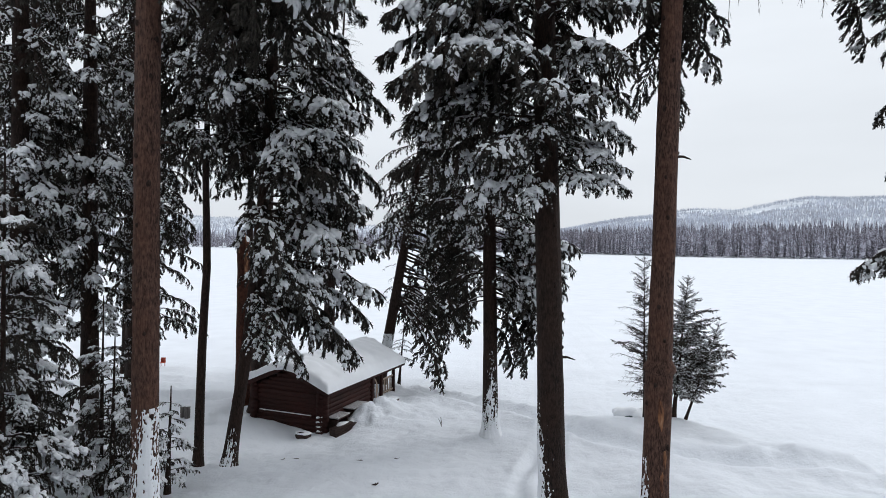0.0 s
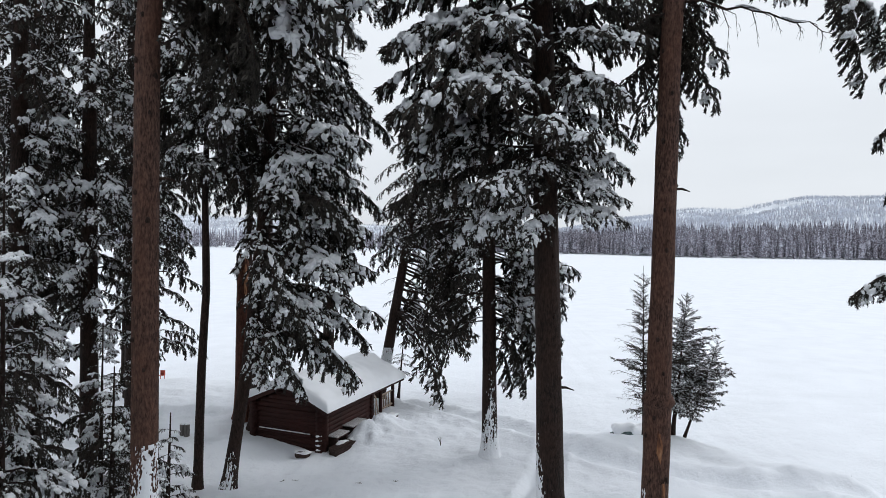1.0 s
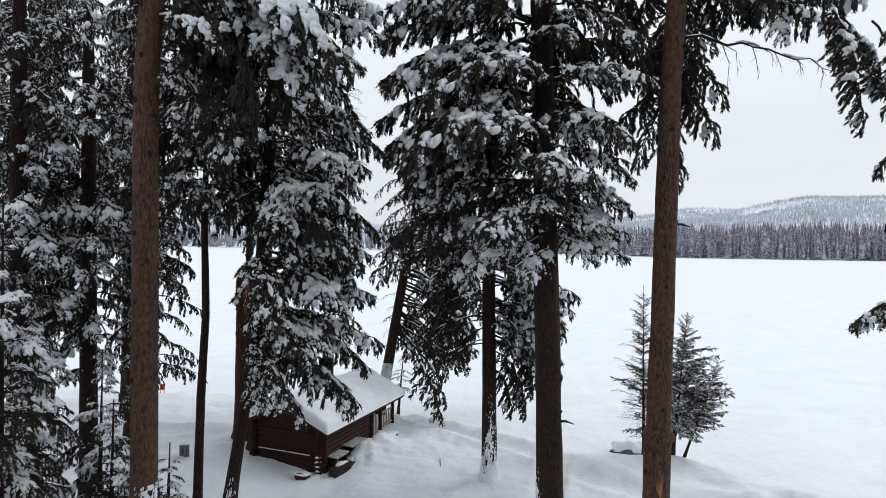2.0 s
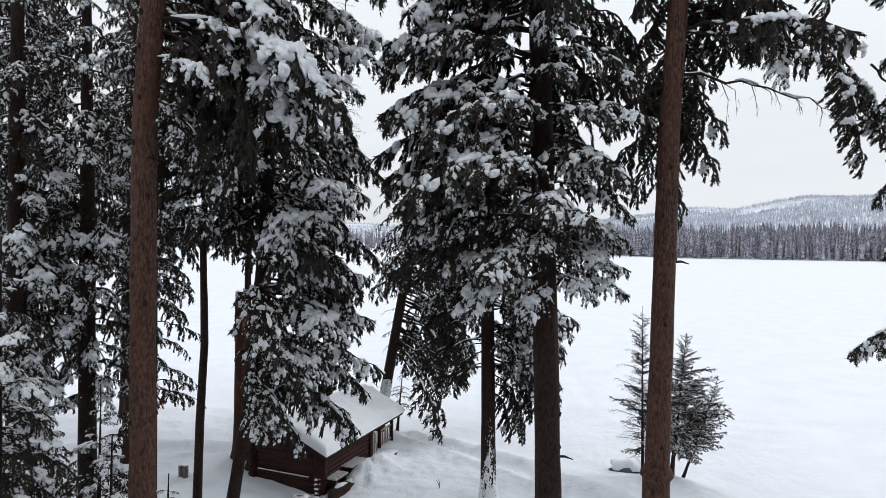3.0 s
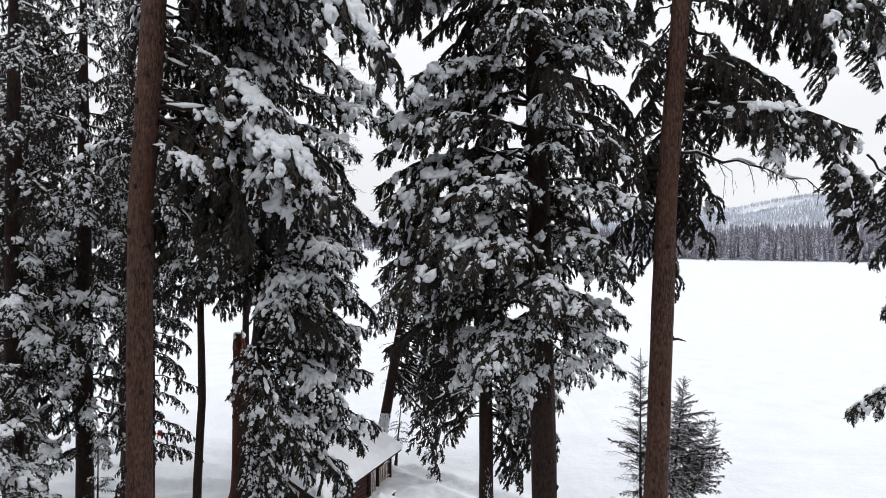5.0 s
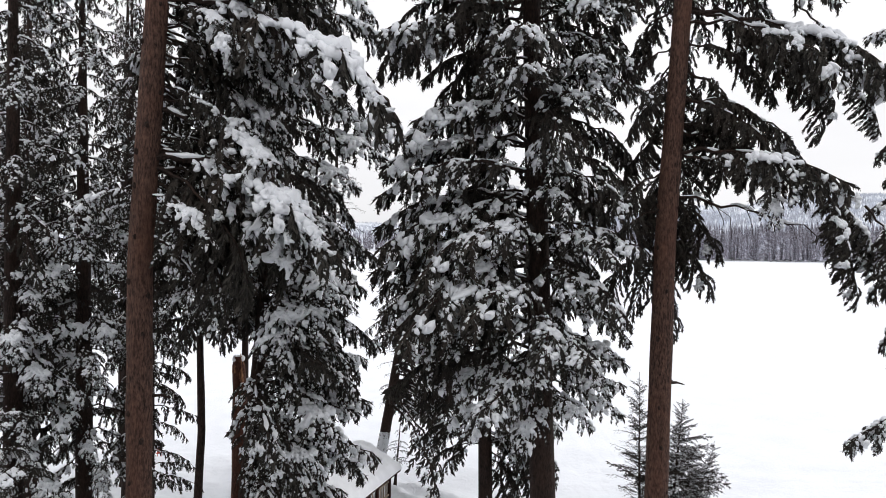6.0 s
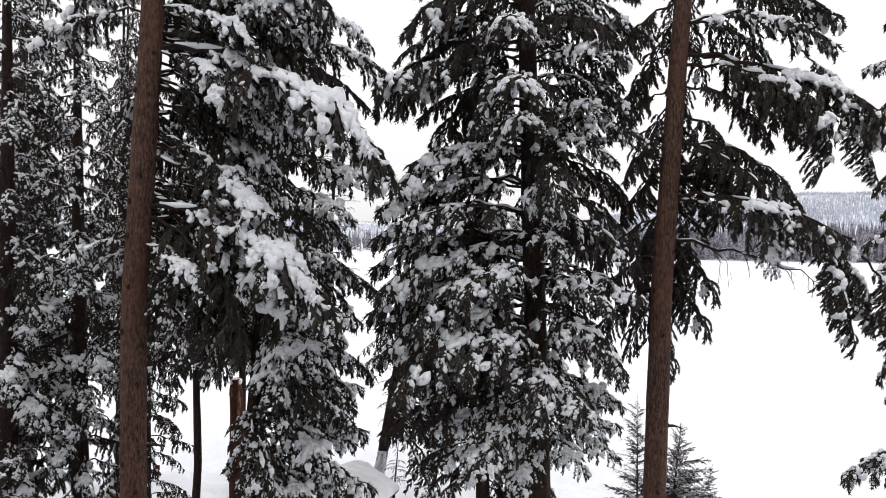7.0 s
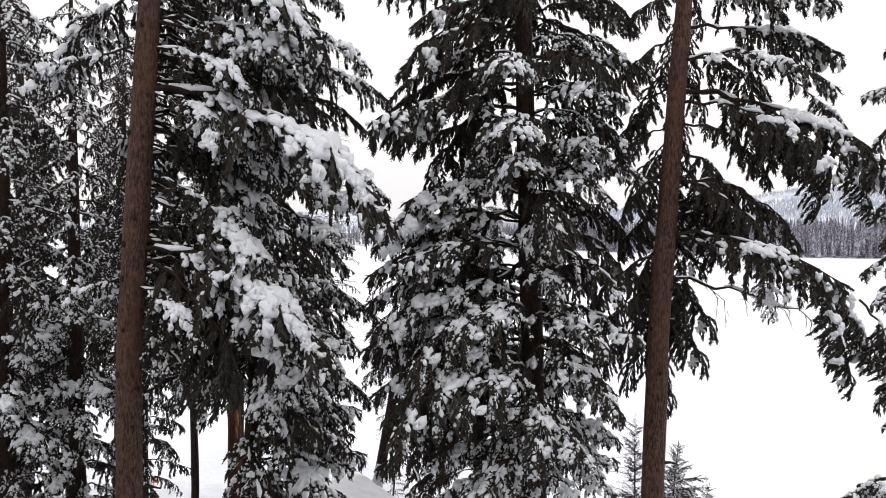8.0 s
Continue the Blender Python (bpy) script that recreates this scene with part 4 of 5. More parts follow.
# big fir in the middle
fir_c = conifer("fir_tree", "large dense fir with a dark trunk and snow-loaded drooping boughs", [(2.98, 15.5, g(2.98, 15.5)), (2.9, 15.5, 2), (2.6, 15.5, 12.7), (2.35, 15.5, 19.3), (2.1, 15.5, 30)],
                [(0, 0.36), (3, 0.33), (10, 0.29), (15, 0.25), (20, 0.2), (30, 0.05)], BARK_DARK, 40, 0.16, 0.016, 7, ((0.6, 3.6, 195, 60, -0.2),))
crown(fir_c, [NEAR[0], NEAR[3], NEAR[1]], 9.7, 13, 0.42, 4, [(9, 2.9), (10.5, 3.4), (13, 3.9)], elev=(-2, 2), snow=0.8, seed=40, skew=0.34)
crown(fir_c, NEAR + [HANG[0]], 13, 30, 0.43, 4, [(9, 3.1), (10.5, 3.4), (14, 3.4), (20, 3.6), (30, 2.6)], elev=(2, 2), snow=0.8, seed=41, skew=0.2)
for z, az, ln in ((9.2, -60, 2.0), (9.3, -20, 2.2), (8.9, -110, 2.3), (8.9, 175, 2.6), (9.1, 215, 2.6), (9.4, 140, 2.8), (9.8, -35, 2.0), (10.2, 5, 1.9), (10.6, -15, 2.2)):
    grow(fir_c, NEAR[3], z, az, ln, -4)
for z, az, ln in ((11.2, 186, 3.7), (11.9, 195, 4.2), (12.4, 165, 4.4), (12.8, 182, 4.4), (13.4, 200, 4.3), (13.9, 176, 4.3), (14.6, 188, 4.2), (15.3, 172, 4.1)):
    grow(fir_c, NEAR[1], z, az, ln, 4)

# fir with long boughs on the open side
fir_r = conifer("fir_tree", "slender fir with bare red-brown trunk and long snowy boughs", [(5.17, 14.65, g(5.17, 14.65)), (5.2, 14.65, 1.6), (5.45, 14.65, 13), (5.89, 14.65, 20.1), (6.3, 14.65, 28)],
                [(0, 0.33), (2, 0.3), (4.45, 0.312), (4.6, 0.275), (10, 0.25), (15, 0.23), (20, 0.18), (28, 0.06)], BARK, 40, 0.16, 0.014, 11, ((0.5, 2.8, 195, 50, -0.3),))
for z, az, ln, el, k, sn in ((14.9, -48, 3.9, -4, 6, 1), (14.8, -14, 3.4, -6, 0, 1), (16.2, -10, 3.4, -8, 4, 1), (16.1, -35, 3.0, -12, 5, 1), (15.6, 25, 3.0, 0, 4, 0), (17.5, -12, 2.7, -14, 4, 0),
                             (18.2, -25, 4.9, -15, 6, 1), (18.3, 5, 4.2, -12, 7, 1), (17.9, -40, 3.6, -10, 7, 1), (18.9, -35, 3.4, -4, 1, 1), (18.9, 30, 3.5, 4, 2, 1), (19.6, -5, 3.6, 0, 6, 1), (20.3, -30, 3.2, 0, 3, 1), (20.8, 20, 3.3, 2, 1, 1), (21.5, 0, 3.6, 0, 2, 1)):
    grow(fir_r, (NEAR + HANG + BOUGH)[k], z, az, ln, el, bool(sn))
rng = random.Random(77)
for k in range(30):
    z = 12.3 + 9.5 * (k / 30) ** 1.1
    az = (rng.uniform(25, 70), rng.uniform(70, 115), rng.uniform(120, 190))[k % 3]
    grow(fir_r, (HANG + BOUGH[1:])[k % 3], z, az, rng.uniform(1.7, 2.5), rng.uniform(-40, -12), k % 3 == 0, rng.uniform(-25, 25))
# dark curtains close to the trunk
for z, az, ln, el in ((17.0, 8, 3.3, -30), (16.7, 25, 3.1, -36), (16.4, -8, 2.9, -34), (16.9, 150, 1.9, -40), (16.3, 135, 1.9, -46), (15.8, 145, 1.7, -44), (14.5, 150, 1.7, -38), (14.2, 135, 1.8, -44), (13.9, 155, 1.6, -40), (13.6, 125, 1.7, -46), (13.2, 145, 1.6, -40), (14.6, 22, 1.9, -42), (14.3, 45, 1.9, -46), (14.0, 15, 1.8, -44), (13.6, 35, 1.9, -42), (13.2, 60, 1.8, -44), (13.0, 25, 1.6, -38)):
    grow(fir_r, HANG[int(z * 10) % 2], z, az, ln, el, False)
# the hanging end of the longest bough
for dx, dy, z, az, ln, el, k in ((2.3, -1.4, 14.3, -60, 2.2, -48, 7), (2.6, -1.6, 14.2, 0, 2.3, -50, 6), (2.9, -1.6, 13.9, 40, 2.0, -55, 5), (3.3, -1.9, 13.6, -20, 2.2, -55, 7), (1.7, -1.0, 14.3, -100, 1.5, -40, 3), (3.0, -1.3, 13.0, 10, 1.8, -45, 4), (3.4, -1.6, 12.6, -30, 1.6, -35, 0),
                                 (2.6, 0.2, 17.6, -20, 2.2, -45, 7), (3.0, 0.4, 17.2, 20, 2.2, -45, 5), (3.2, -0.6, 16.8, -30, 1.9, -50, 6), (2.9, 0.6, 18.6, 0, 2.2, -35, 6)):
    grow(fir_r, (NEAR + HANG + BOUGH)[k], z, az, ln, el, k != 5, out=(dx, dy))
grow(fir_r, BARE[0], 13.9, -12, 3.6, -14)
grow(fir_r, BARE[1], 15.4, 20, 2.6, -6)

SCAR, _nt, _b = material("torn_bark", 0.85)
_nt.links.new(color_ramp(_nt, noise_node(_nt, 9, 5, (2, 2, 0.4)), [(0.35, (0.07, 0.03, 0.02)), (0.55, (0.26, 0.12, 0.06)), (0.7, (0.4, 0.23, 0.13))]), _b.inputs["Base Color"])
for z, az, w, hh in ((3.55, -95, 0.07, 0.45), (2.5, -70, 0.05, 0.3), (1.9, -80, 0.05, 0.25)):
    c = trunk_at(fir_r[1], z)
    s = Soup()
    v, f = sphere_grid(12, 9)
    a = radians(az)
    v = v * np.array((0.02, w, hh)) * (1 + 0.2 * np.sin(7 * v[:, 2:3] + 3 * v[:, 1:2]))
    v = np.stack([v[:, 0] * math.cos(a) - v[:, 1] * math.sin(a), v[:, 0] * math.sin(a) + v[:, 1] * math.cos(a), v[:, 2]], -1)
    base = np.array(fir_r[0].location)
    s.add(v + (c[0] + 0.292 * math.cos(a) - base[0], c[1] + 0.292 * math.sin(a) - base[1], z - base[2]), f)
    link_mesh("bark_scar", s.mesh("bark_scar"), SCAR, fir_r[0], "torn orange bark scar")
v, f = tube([(*trunk_at(fir_r[1], 4.38), 4.38), (*trunk_at(fir_r[1], 4.48), 4.48), (*trunk_at(fir_r[1], 4.56), 4.56), (*trunk_at(fir_r[1], 4.74), 4.74)], np.array([0.3, 0.378, 0.37, 0.27]), sides=28, lump=0.03, rng=np.random.default_rng(5))
link_mesh("bark_collar", raw_mesh("bark_collar", v - np.array(fir_r[0].location), f), BARK, fir_r[0])

# fir outside the view whose boughs reach in
fir_e = conifer("fir_tree", "fir at the lake side with separate snow-topped boughs", [(15.9, 18.6, g(15.9, 18.6)), (15.9, 18.6, 12), (15.8, 18.6, 26)], [(0, 0.3), (12, 0.22), (26, 0.05)], BARK_DARK, 14, 0.5, 0.012, 13)
for z, az, ln, el in ((7.6, 178, 3.8, 0), (7.4, 165, 3.4, -2), (9.8, 190, 2.8, -2), (10.6, 172, 2.8, 0), (11.4, 200, 3.6, -4), (12.4, 180, 3.4, 0), (12.8, 210, 4.0, 0), (13.6, 195, 3.6, 2), (14.5, 175, 3.2, 0), (15.6, 188, 3.2, -4), (16.4, 170, 3.0, 0), (17.6, 195, 3.0, 0), (18.6, 182, 3.3, 0), (19.5, 170, 3.0, 0), (20.6, 190, 3.0, 0)):
    grow(fir_e, NEAR[int(z * 7) % 4], z, az, ln, el)

# leaning fir beside the cabin, its boughs over the roof
fir_b = conifer("fir_tree", "fir leaning over the cabin with drooping snowy boughs", [(-6.87, 19.9, g(-6.87, 19.9)), (-6.22, 19.9, 4.25), (-5.7, 19.9, 9.4), (-5.1, 20, 20), (-5.0, 20, 29)],
                [(0, 0.23), (2, 0.2), (10, 0.19), (20, 0.12), (29, 0.04)], BARK_DARK, 20, 0.3, 0.012, 17, ((0.0, 1.4, -70, 110, -0.4),))
crown(fir_b, [NEAR[1], NEAR[2], NEAR[3], NEAR[0]], 5.6, 12, 0.62, 4, [(5, 2.8), (8, 3.8), (12, 3.8)], ((-70, 50, 3), (50, 85, 1)), (0, -4), 0.9, 51)
crown(fir_b, NEAR, 12, 28, 0.66, 4, [(12, 3.6), (20, 3.5), (28, 2.2)], elev=(-6, -8), snow=0.9, seed=52, skew=-0.15)
for z, az, ln in ((6.5, 170, 0.9), (10.1, 165, 1.6), (10.4, 190, 1.9), (10.7, 240, 2.2), (11.0, 210, 2.2), (11.3, 130, 2.2), (11.7, 175, 2.4), (12.1, 235, 2.4), (12.5, 150, 2.6)):
    grow(fir_b, HANG[int(z * 10) % 2], z, az, ln, -10)
for z, az, ln, el in ((5.0, -20, 3.0, -16), (4.8, -60, 2.3, -14), (5.5, 10, 4.2, -14), (5.9, -5, 4.4, -12), (6.4, 20, 4.4, -10), (5.6, -40, 3.0, -14), (6.9, 2, 4.4, -8), (5.1, 32, 3.8, -12)):
    grow(fir_b, NEAR[int(z * 10) % 3], z, az, ln, el)
for z, az, ln in ((9.2, 5, 3.6), (10.0, -18, 3.6), (10.6, 15, 3.4), (11.3, 0, 3.6), (12.0, -12, 3.6), (12.8, 12, 3.6), (13.6, -5, 3.6)):
    grow(fir_b, NEAR[int(z * 10) % 3], z, az, ln, -4)

# fir in the middle distance
fir_d = conifer("fir_tree", "fir with snow-plastered trunk foot and sparse lower boughs", [(1.83, 22.56, g(1.83, 22.56)), (1.72, 22.56, 8), (1.6, 22.6, 19)],
                [(0, 0.3), (2, 0.27), (8, 0.23), (19, 0.04)], BARK_DARK, 24, 0.25, 0.014, 19, ((0.3, 1.4, -90, 150, 0.2), (1.4, 3.6, -80, 80, -0.5)))
crown(fir_d, [NEAR[0], NEAR[2], NEAR[3]], 5.6, 8.6, 0.5, 4, [(5.5, 3.2), (8.6, 3.7)], ((-35, 50, 1),), (-16, -12), 0.9, 60)
crown(fir_d, LIMB, 5.6, 9.5, 0.5, 2, [(5, 2.6), (9.5, 3.4)], ((120, 215, 1),), (-14, -8), 1.0, 62)
crown(fir_d, [NEAR[0], NEAR[2], NEAR[3]], 8.6, 18.5, 0.6, 4, [(8, 3.0), (12, 2.8), (18.5, 0.6)], elev=(-12, -4), snow=1.0, seed=61)
for z, az, ln, el in ((7.0, 5, 3.7, -22), (6.4, 25, 3.7, -25), (5.8, -10, 3.5, -25), (6.0, 15, 3.4, -35), (5.0, 10, 3.0, -38), (4.6, 40, 2.6, -40), (5.3, -30, 2.6, -35), (6.1, 170, 2.4, -35)):
    grow(fir_d, HANG[0], z, az, ln, el)

# leaning sparse tree on the bank
fir_n = conifer("fir_tree", "leaning sparse fir on the lake bank with thin drooping limbs", [(-3.5, 32.5, g(-3.5, 32.5)), (-3.04, 32.5, 1.92), (-1.61, 32.5, 10.4), (-0.9, 32.5, 16)],
                [(0, 0.33), (2, 0.29), (10, 0.2), (16, 0.04)], BARK_DARK, 14, 0.4, 0.012, 23, ((0.6, 2.6, -90, 140, 0.3),))
crown(fir_n, LIMB, 4.2, 13.5, 0.38, 3, [(4, 5.0), (8, 5.2), (11, 3.8), (13.5, 2.4)], ((-50, 45, 3), (45, 100, 0.4)), (-24, -14), 1.0, 71)
crown(fir_n, SPARSE[:1] + BARE, 4.4, 9, 0.7, 1, [(4, 1.4), (9, 1.8)], ((120, 240, 1),), (-10, -8), 0.7, 72)
crown(fir_n, FAR[:1] + SPARSE, 8, 15.8, 0.5, 4, [(8, 2.6), (12, 2.8), (15.8, 0.9)], elev=(-16, -6), snow=0.9, seed=70)
sap = conifer("sapling", "thin sapling trunk at the lake bank", [(-2.3, 31.4, g(-2.3, 31.4)), (-2.05, 31.4, 3.2)], [(0, 0.07), (3.2, 0.02)], BARK_DARK, 8, 0.4, 0.004, 24)
crown(sap, SPARSE, 1.2, 3.1, 0.35, 3, [(1, 1.1), (3.2, 0.4)], seed=73)

# bare larch behind the cabin
larch = conifer("larch_tree", "tall bare larch behind the cabin", [(-6.3, 33, g(-6.3, 33)), (-6.15, 33, 7), (-5.7, 33, 16), (-5.3, 33, 24)], [(0, 0.33), (7, 0.26), (14, 0.12), (18, 0.06), (24, 0.012)], BARK_DARK, 14, 0.5, 0.012, 25)
crown(larch, BARE, 9, 23.8, 0.45, 4, [(9, 1.8), (16, 1.6), (23.8, 0.4)], elev=(-5, 10), snow=0.5, seed=74)
crown(larch, SPARSE + FAR, 5, 15, 0.7, 3, [(5, 2.2), (15, 1.8)], elev=(-12, -5), snow=0.7, seed=75)

# snag and the trunk behind it
snag = conifer("dead_snag", "broken dead trunk with torn orange wood and a snow cap", [(-8.85, 27, g(-8.85, 27)), (-8.8, 27, 6.1), (-8.85, 27, 7.4)], [(0, 0.34), (6, 0.29), (7.2, 0.27), (7.4, 0.22)], BARK_SNAG, 20, 0.25, 0.02, 27)
s = Soup()
s.add(*blob(np.random.default_rng(31), np.array((0.0, 0, 7.35 - snag[0].location.z + 0.1)), 0.27, 0.24, 0.2))
link_mesh("snow", s.mesh("snow"), SNOW, snag[0])
rng = np.random.default_rng(44)
for k in range(7):
    a = k * 0.9 + rng.uniform(-0.2, 0.2)
    top = 7.35 + rng.uniform(0.05, 0.5) * (1 if math.cos(a - 0.3) > 0 else 0.4)
    b = np.array((0.2 * math.cos(a), 0.2 * math.sin(a), 6.9 - snag[0].location.z))
    v, f = tube([b, b + (0, 0, 0.3), b + (0.01, 0, top - 6.9)], np.array([0.09, 0.07, 0.01]), sides=5, lump=0.2, rng=rng)
    link_mesh("splinter", raw_mesh("splinter", v, f), SCAR, snag[0], "torn orange wood splinter")
v, f = sphere_grid(12, 9)
v = v * np.array((0.08, 0.1, 0.75)) * (1 + 0.2 * np.sin(6 * v[:, 2:3] + 2 * v[:, 1:2]))
link_mesh("torn_strip", raw_mesh("torn_strip", v + (0.2, -0.2, 6.5 - snag[0].location.z), f), SCAR, snag[0], "strip of torn orange wood")
grow(snag, FAR[0], 4.5, 20, 1.0, -10)
fir_s = conifer("fir_tree", "narrow fir behind the broken snag", [(-9.1, 28.4, g(-9.1, 28.4)), (-9.0, 28.4, 10), (-8.8, 28.4, 20)], [(0, 0.2), (10, 0.14), (20, 0.03)], BARK_DARK, 10, 0.5, 0.01, 28)
crown(fir_s, FAR, 11.4, 20, 0.5, 4, [(9.5, 1.8), (20, 0.6)], elev=(-10, -5), seed=76)
fir_t = conifer("fir_tree", "stout fir beside the cabin gable", [(-7.9, 26.2, g(-7.9, 26.2)), (-7.6, 26.2, 8), (-7.2, 26.2, 24)], [(0, 0.36), (8, 0.29), (24, 0.04)], BARK_DARK, 16, 0.4, 0.014, 29)
crown(fir_t, FAR, 10.2, 23, 0.5, 4, [(8, 2.6), (10, 3.2), (23, 0.8)], elev=(-12, -6), seed=77)

# thin bare trunk
fir_p = conifer("fir_tree", "thin dark bare trunk with a small high crown", [(-7.82, 19.8, g(-7.82, 19.8)), (-7.7, 19.8, 4), (-7.55, 19.8, 6.5), (-7.6, 19.8, 9.7), (-7.4, 19.8, 18)], [(0, 0.15), (5, 0.13), (10, 0.1), (18, 0.03)], BARK_DARK, 14, 0.3, 0.008, 30)
crown(fir_p, NEAR[1:3] + HANG[:1], 10.4, 17.6, 0.36, 5, [(10, 1.9), (13, 2.6), (17.6, 0.8)], elev=(-10, 0), seed=78)

# dense stand at the side
STAND = [
    (-13.15, 19.0, -12.95, 27, 0.28, 5.5, 3.0, [NEAR[0], NEAR[3]], 4, 0.8, 0.9, 81), (-11.6, 20.2, -11.6, 24, 0.27, 5.0, 2.6, [NEAR[0], NEAR[3]], 4, 0.75, 0.9, 82), (-9.78, 20.8, -9.6, 25, 0.17, 4.6, 2.0, FAR, 4, 0.6, 0.95, 83),
    (-15.8, 23.5, -15.6, 24, 0.25, 6.5, 3.1, FAR, 4, 0.75, 1.0, 84), (-13.8, 27, -13.5, 24, 0.25, 8, 2.9, FAR, 4, 0.8, 1.0, 85), (-18.5, 27.5, -18.3, 25, 0.25, 6.5, 3.1, FAR, 4, 0.85, 1.0, 86), (-21, 31, -21, 25, 0.25, 5, 3.1, FAR, 4, 0.9, 1.0, 87),
    (-17.5, 33.5, -17.3, 23, 0.25, 8.5, 2.8, FAR, 4, 0.9, 1.0, 88), (-16.0, 31, -15.8, 27, 0.22, 8.5, 2.5, FAR, 4, 0.9, 1.0, 89),
]
for x, y, x1, h, r, z0, ln, kinds, per, step, sn, seed in STAND:
    t = conifer("fir_tree", "snowy fir in the dense stand by the lake", [(x, y, g(x, y)), (x1, y, h)], [(0, r * 1.1), (h * 0.5, r * 0.8), (h, 0.03)], BARK_DARK, 14, 0.4, 0.012, seed)
    tagged(t[0], "", "", "dense stand of firs")
    if kinds is not FAR:
        crown(t, RIB, 13, h - 0.5, 0.6, 3, [(13, ln * 1.05), (h * 0.8, ln), (h, 0.6)], elev=(-18, -22), snow=0.95, seed=seed + 50)
    crown(t, kinds, z0, h - 0.5 if kinds is FAR else 13, step, per, [(z0, ln * 0.9), (z0 + 4, ln), (h * 0.8, ln * 0.7), (h, 0.5)], elev=(-12, -12), snow=sn, seed=seed)

# young firs under the stand
YOUNG = [(-9.35, 13.2, 9.4, 2.0, 91, 1.2), (-10.9, 15.0, 7.5, 1.8, 92, 1.0), (-8.3, 15.6, 4.6, 1.4, 93, 0.8), (-9.4, 17.0, 5.2, 1.5, 94, 0.8), (-7.3, 15.0, 3.4, 1.0, 95, 0.5), (-11.6, 17.4, 5.6, 1.5, 96, 0.8), (-10.4, 12.6, 5.0, 1.7, 97, 0.8), (-7.6, 17.2, 3.0, 0.9, 98, 0.6)]
for x, y, h, ln, seed, z0 in YOUNG:
    b = g(x, y)
    t = conifer("young_fir", "young fir bent under heavy clumps of snow", [(x, y, b), (x + 0.1, y, b + h)], [(0, 0.09), (b + h, 0.015)], BARK_DARK, 8, 0.5, 0.006, seed)
    tagged(t[0], "", "", "young firs in the undergrowth")
    crown(t, [DEEP, BUSH[0], BUSH[1], HANG[0]] if h > 4 else [BUSH[0], BUSH[1], HANG[1]], b + z0, b + h - 0.15, 0.42 if h > 6 else 0.36, 4, [(b + z0, ln), (b + h * 0.6, ln * 0.8), (b + h, 0.3)], elev=(-4, 10), snow=0.95, seed=seed)

# knots and stubs on the bare trunks
for made, seed, zs in ((fir_l, 1, np.arange(3.2, 19, 0.75)), (fir_r, 2, np.arange(2.6, 14, 0.9)), (fir_c, 3, np.arange(2.4, 9, 0.8))):
    rng = np.random.default_rng(300 + seed)
    base = np.array(made[0].location)
    for z in zs:
        z = z + rng.uniform(-0.25, 0.25)
        a = radians(rng.uniform(-165, -15))
        c = trunk_at(made[1], z)
        r = np.interp(z, [q[0] for q in made[2]], [q[1] for q in made[2]])
        v, f = sphere_grid(8, 6)
        k = rng.uniform(0.03, 0.055)
        v = v * k * np.array((1, 1, 1.3)) * rng.uniform(0.8, 1.2, (len(v), 1))
        link_mesh("knot", raw_mesh("knot", v + (c[0] + r * math.cos(a) - base[0], c[1] + r * math.sin(a) - base[1], z - base[2]), f), BARK_DARK, made[0])
    for z, a in ((4.6, -12), (6.9, 185)) if seed == 3 else ((9.5, 10),):
        c = trunk_at(made[1], z)
        a = radians(a)
        p = np.array((c[0] - base[0], c[1] - base[1], z - base[2]))
        v, f = tube([p, p + (0.42 * math.cos(a), 0.42 * math.sin(a), 0.02), p + (0.62 * math.cos(a), 0.62 * math.sin(a), -0.04)], np.array([0.05, 0.03, 0.012]), sides=6)
        link_mesh("branch_stub", raw_mesh("branch_stub", v, f), BARK_DARK, made[0])

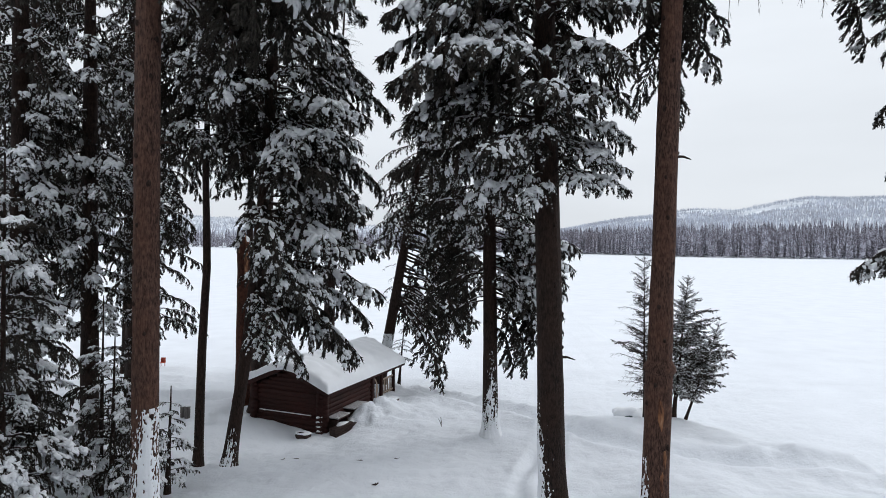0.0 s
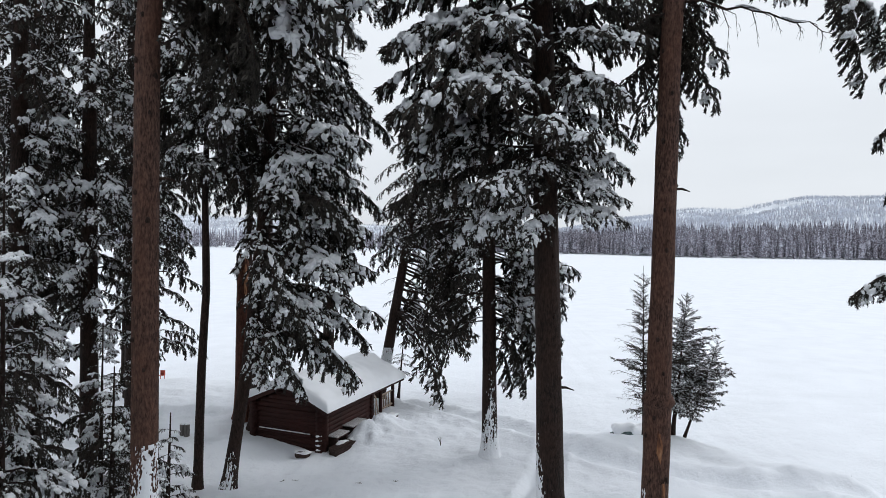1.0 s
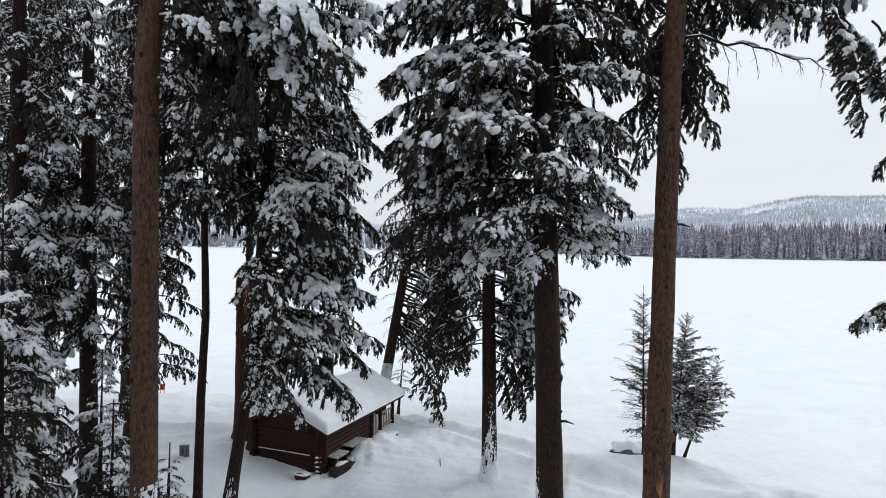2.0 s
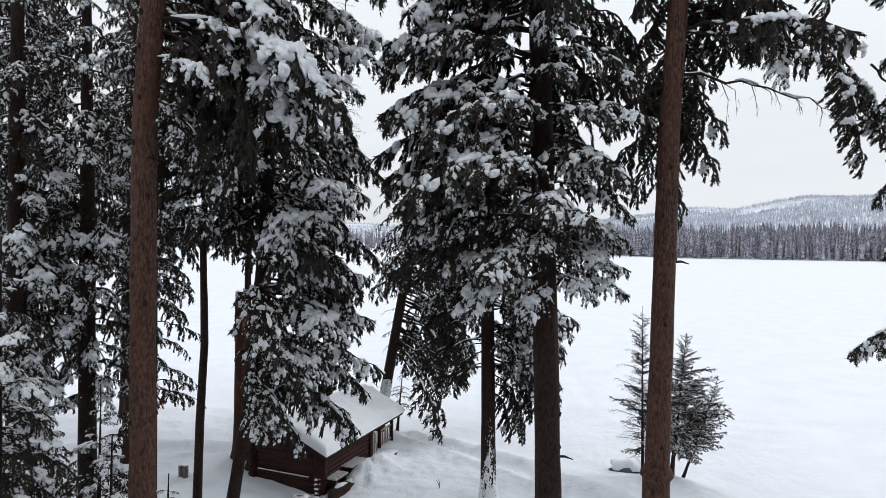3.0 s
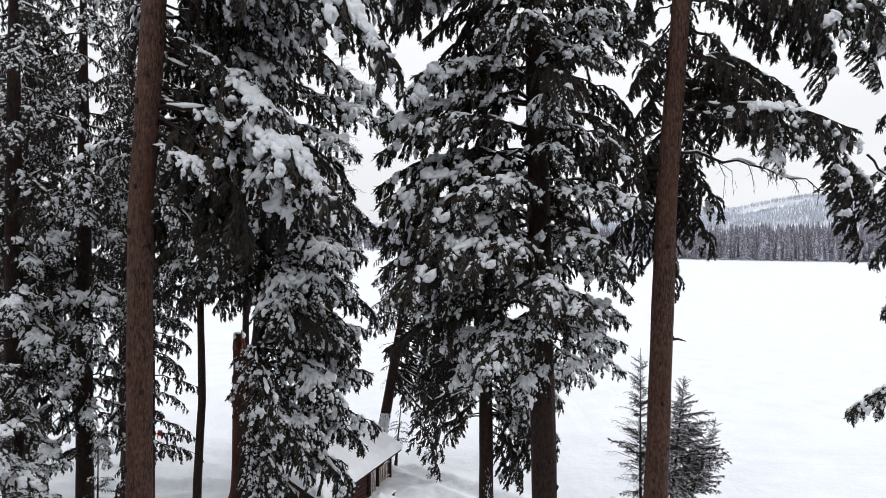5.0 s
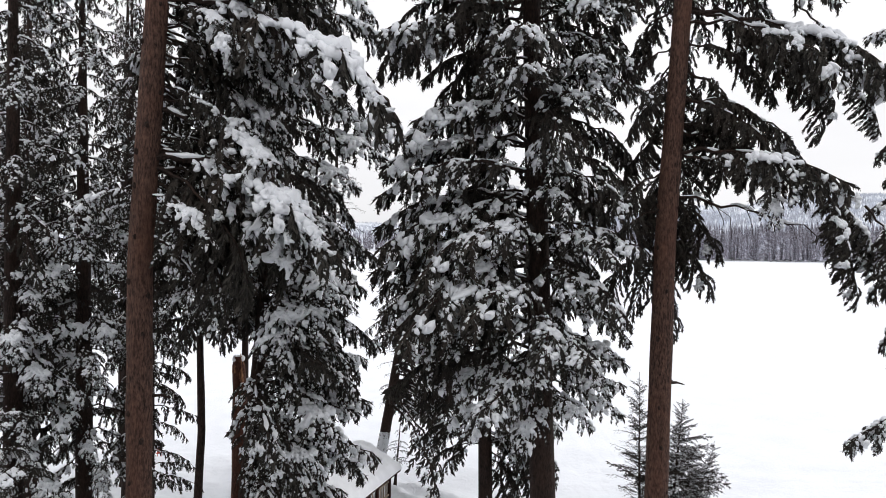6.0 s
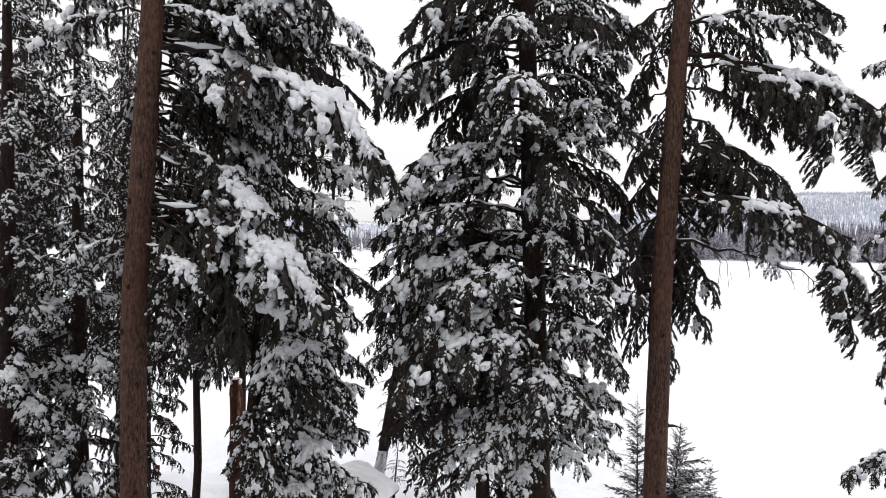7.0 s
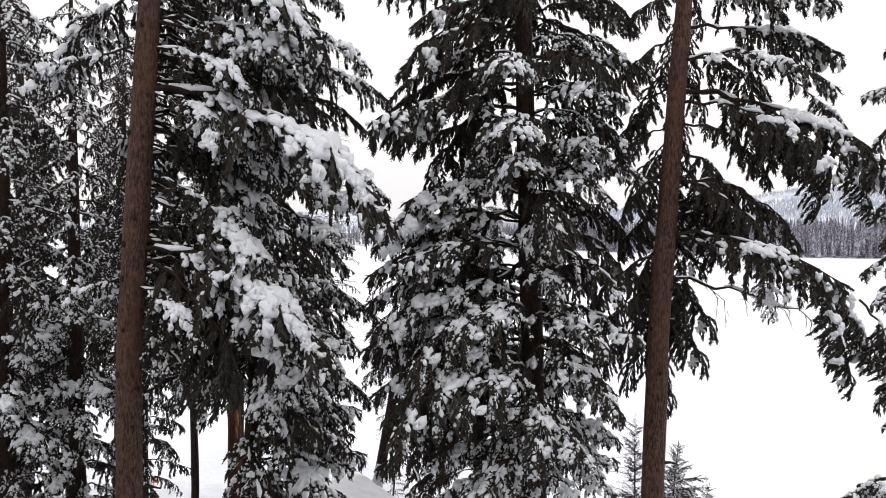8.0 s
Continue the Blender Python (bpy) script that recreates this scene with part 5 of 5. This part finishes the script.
# two small conifers on the lake point
sp = conifer("young_spruce", "small snow-dusted spruce on the lake point", [(9.62, 25.65, g(9.62, 25.65)), (9.85, 25.65, 2.5), (10.16, 25.65, 6.1)], [(0, 0.1), (2.5, 0.05), (6.1, 0.008)], BARK_DARK, 10, 0.4, 0.006, 99)
crown(sp, SPRIG, 1.3, 6.05, 0.15, 4, [(1.2, 1.3), (2.0, 1.9), (3.0, 1.8), (4.0, 1.3), (5.2, 0.7), (6.1, 0.35)], elev=(-8, 30), snow=0.95, seed=101, skew=-0.2, jitter=0.5)
sp2 = conifer("young_spruce", "smaller leaning spruce on the lake point", [(10.2, 25.9, g(10.2, 25.9)), (10.9, 25.9, 2.0), (11.6, 25.9, 4.2)], [(0, 0.06), (4.1, 0.007)], BARK_DARK, 8, 0.4, 0.004, 105)
crown(sp2, SPRIG, 1.2, 4.1, 0.16, 4, [(1.2, 1.0), (2.2, 1.1), (4.1, 0.3)], elev=(-4, 34), snow=0.95, seed=106, jitter=0.6)
lr = conifer("young_larch", "small bare larch on the lake point", [(8.55, 26, g(8.55, 26)), (8.5, 26, 3), (8.45, 26, 6.9)], [(0, 0.07), (6.9, 0.006)], BARK_DARK, 8, 0.4, 0.005, 103)
crown(lr, BARE + SPRIG[1:], 0.9, 6.8, 0.14, 5, [(0.9, 1.0), (2.5, 1.4), (4.5, 1.1), (6.8, 0.4)], elev=(5, 38), snow=0.25, seed=104, jitter=0.6)

# unseen firs added behind and beside the eye to shade the front of the scene
for k in range(12):
    x, y = (-9, 8, -24, -14, 0, 14, 24, -4, 10, 13.5, -18, -16)[k], (-4, -4, -4, -8, -9, -8, -3, -16, -16, 5, -2, 6)[k]
    h = (16, 16, 24, 20, 17, 20, 24, 22, 22, 15, 18, 14)[k]
    t = conifer("fir_tree", "unseen tall fir added behind the clearing to shade it", [(x, y, g(x, y)), (x, y, h)], [(0, 0.3), (h, 0.03)], BARK_DARK, 10, 1.0, 0.01, 200 + k)
    tagged(t[0], "", "", "firs of the forest edge")
    crown(t, FAR, 3, h - 1, 1.2, 8, [(5, 6.2), (h * 0.7, 5.0), (h, 1.0)], elev=(-12, -12), snow=0.0, seed=200 + k)
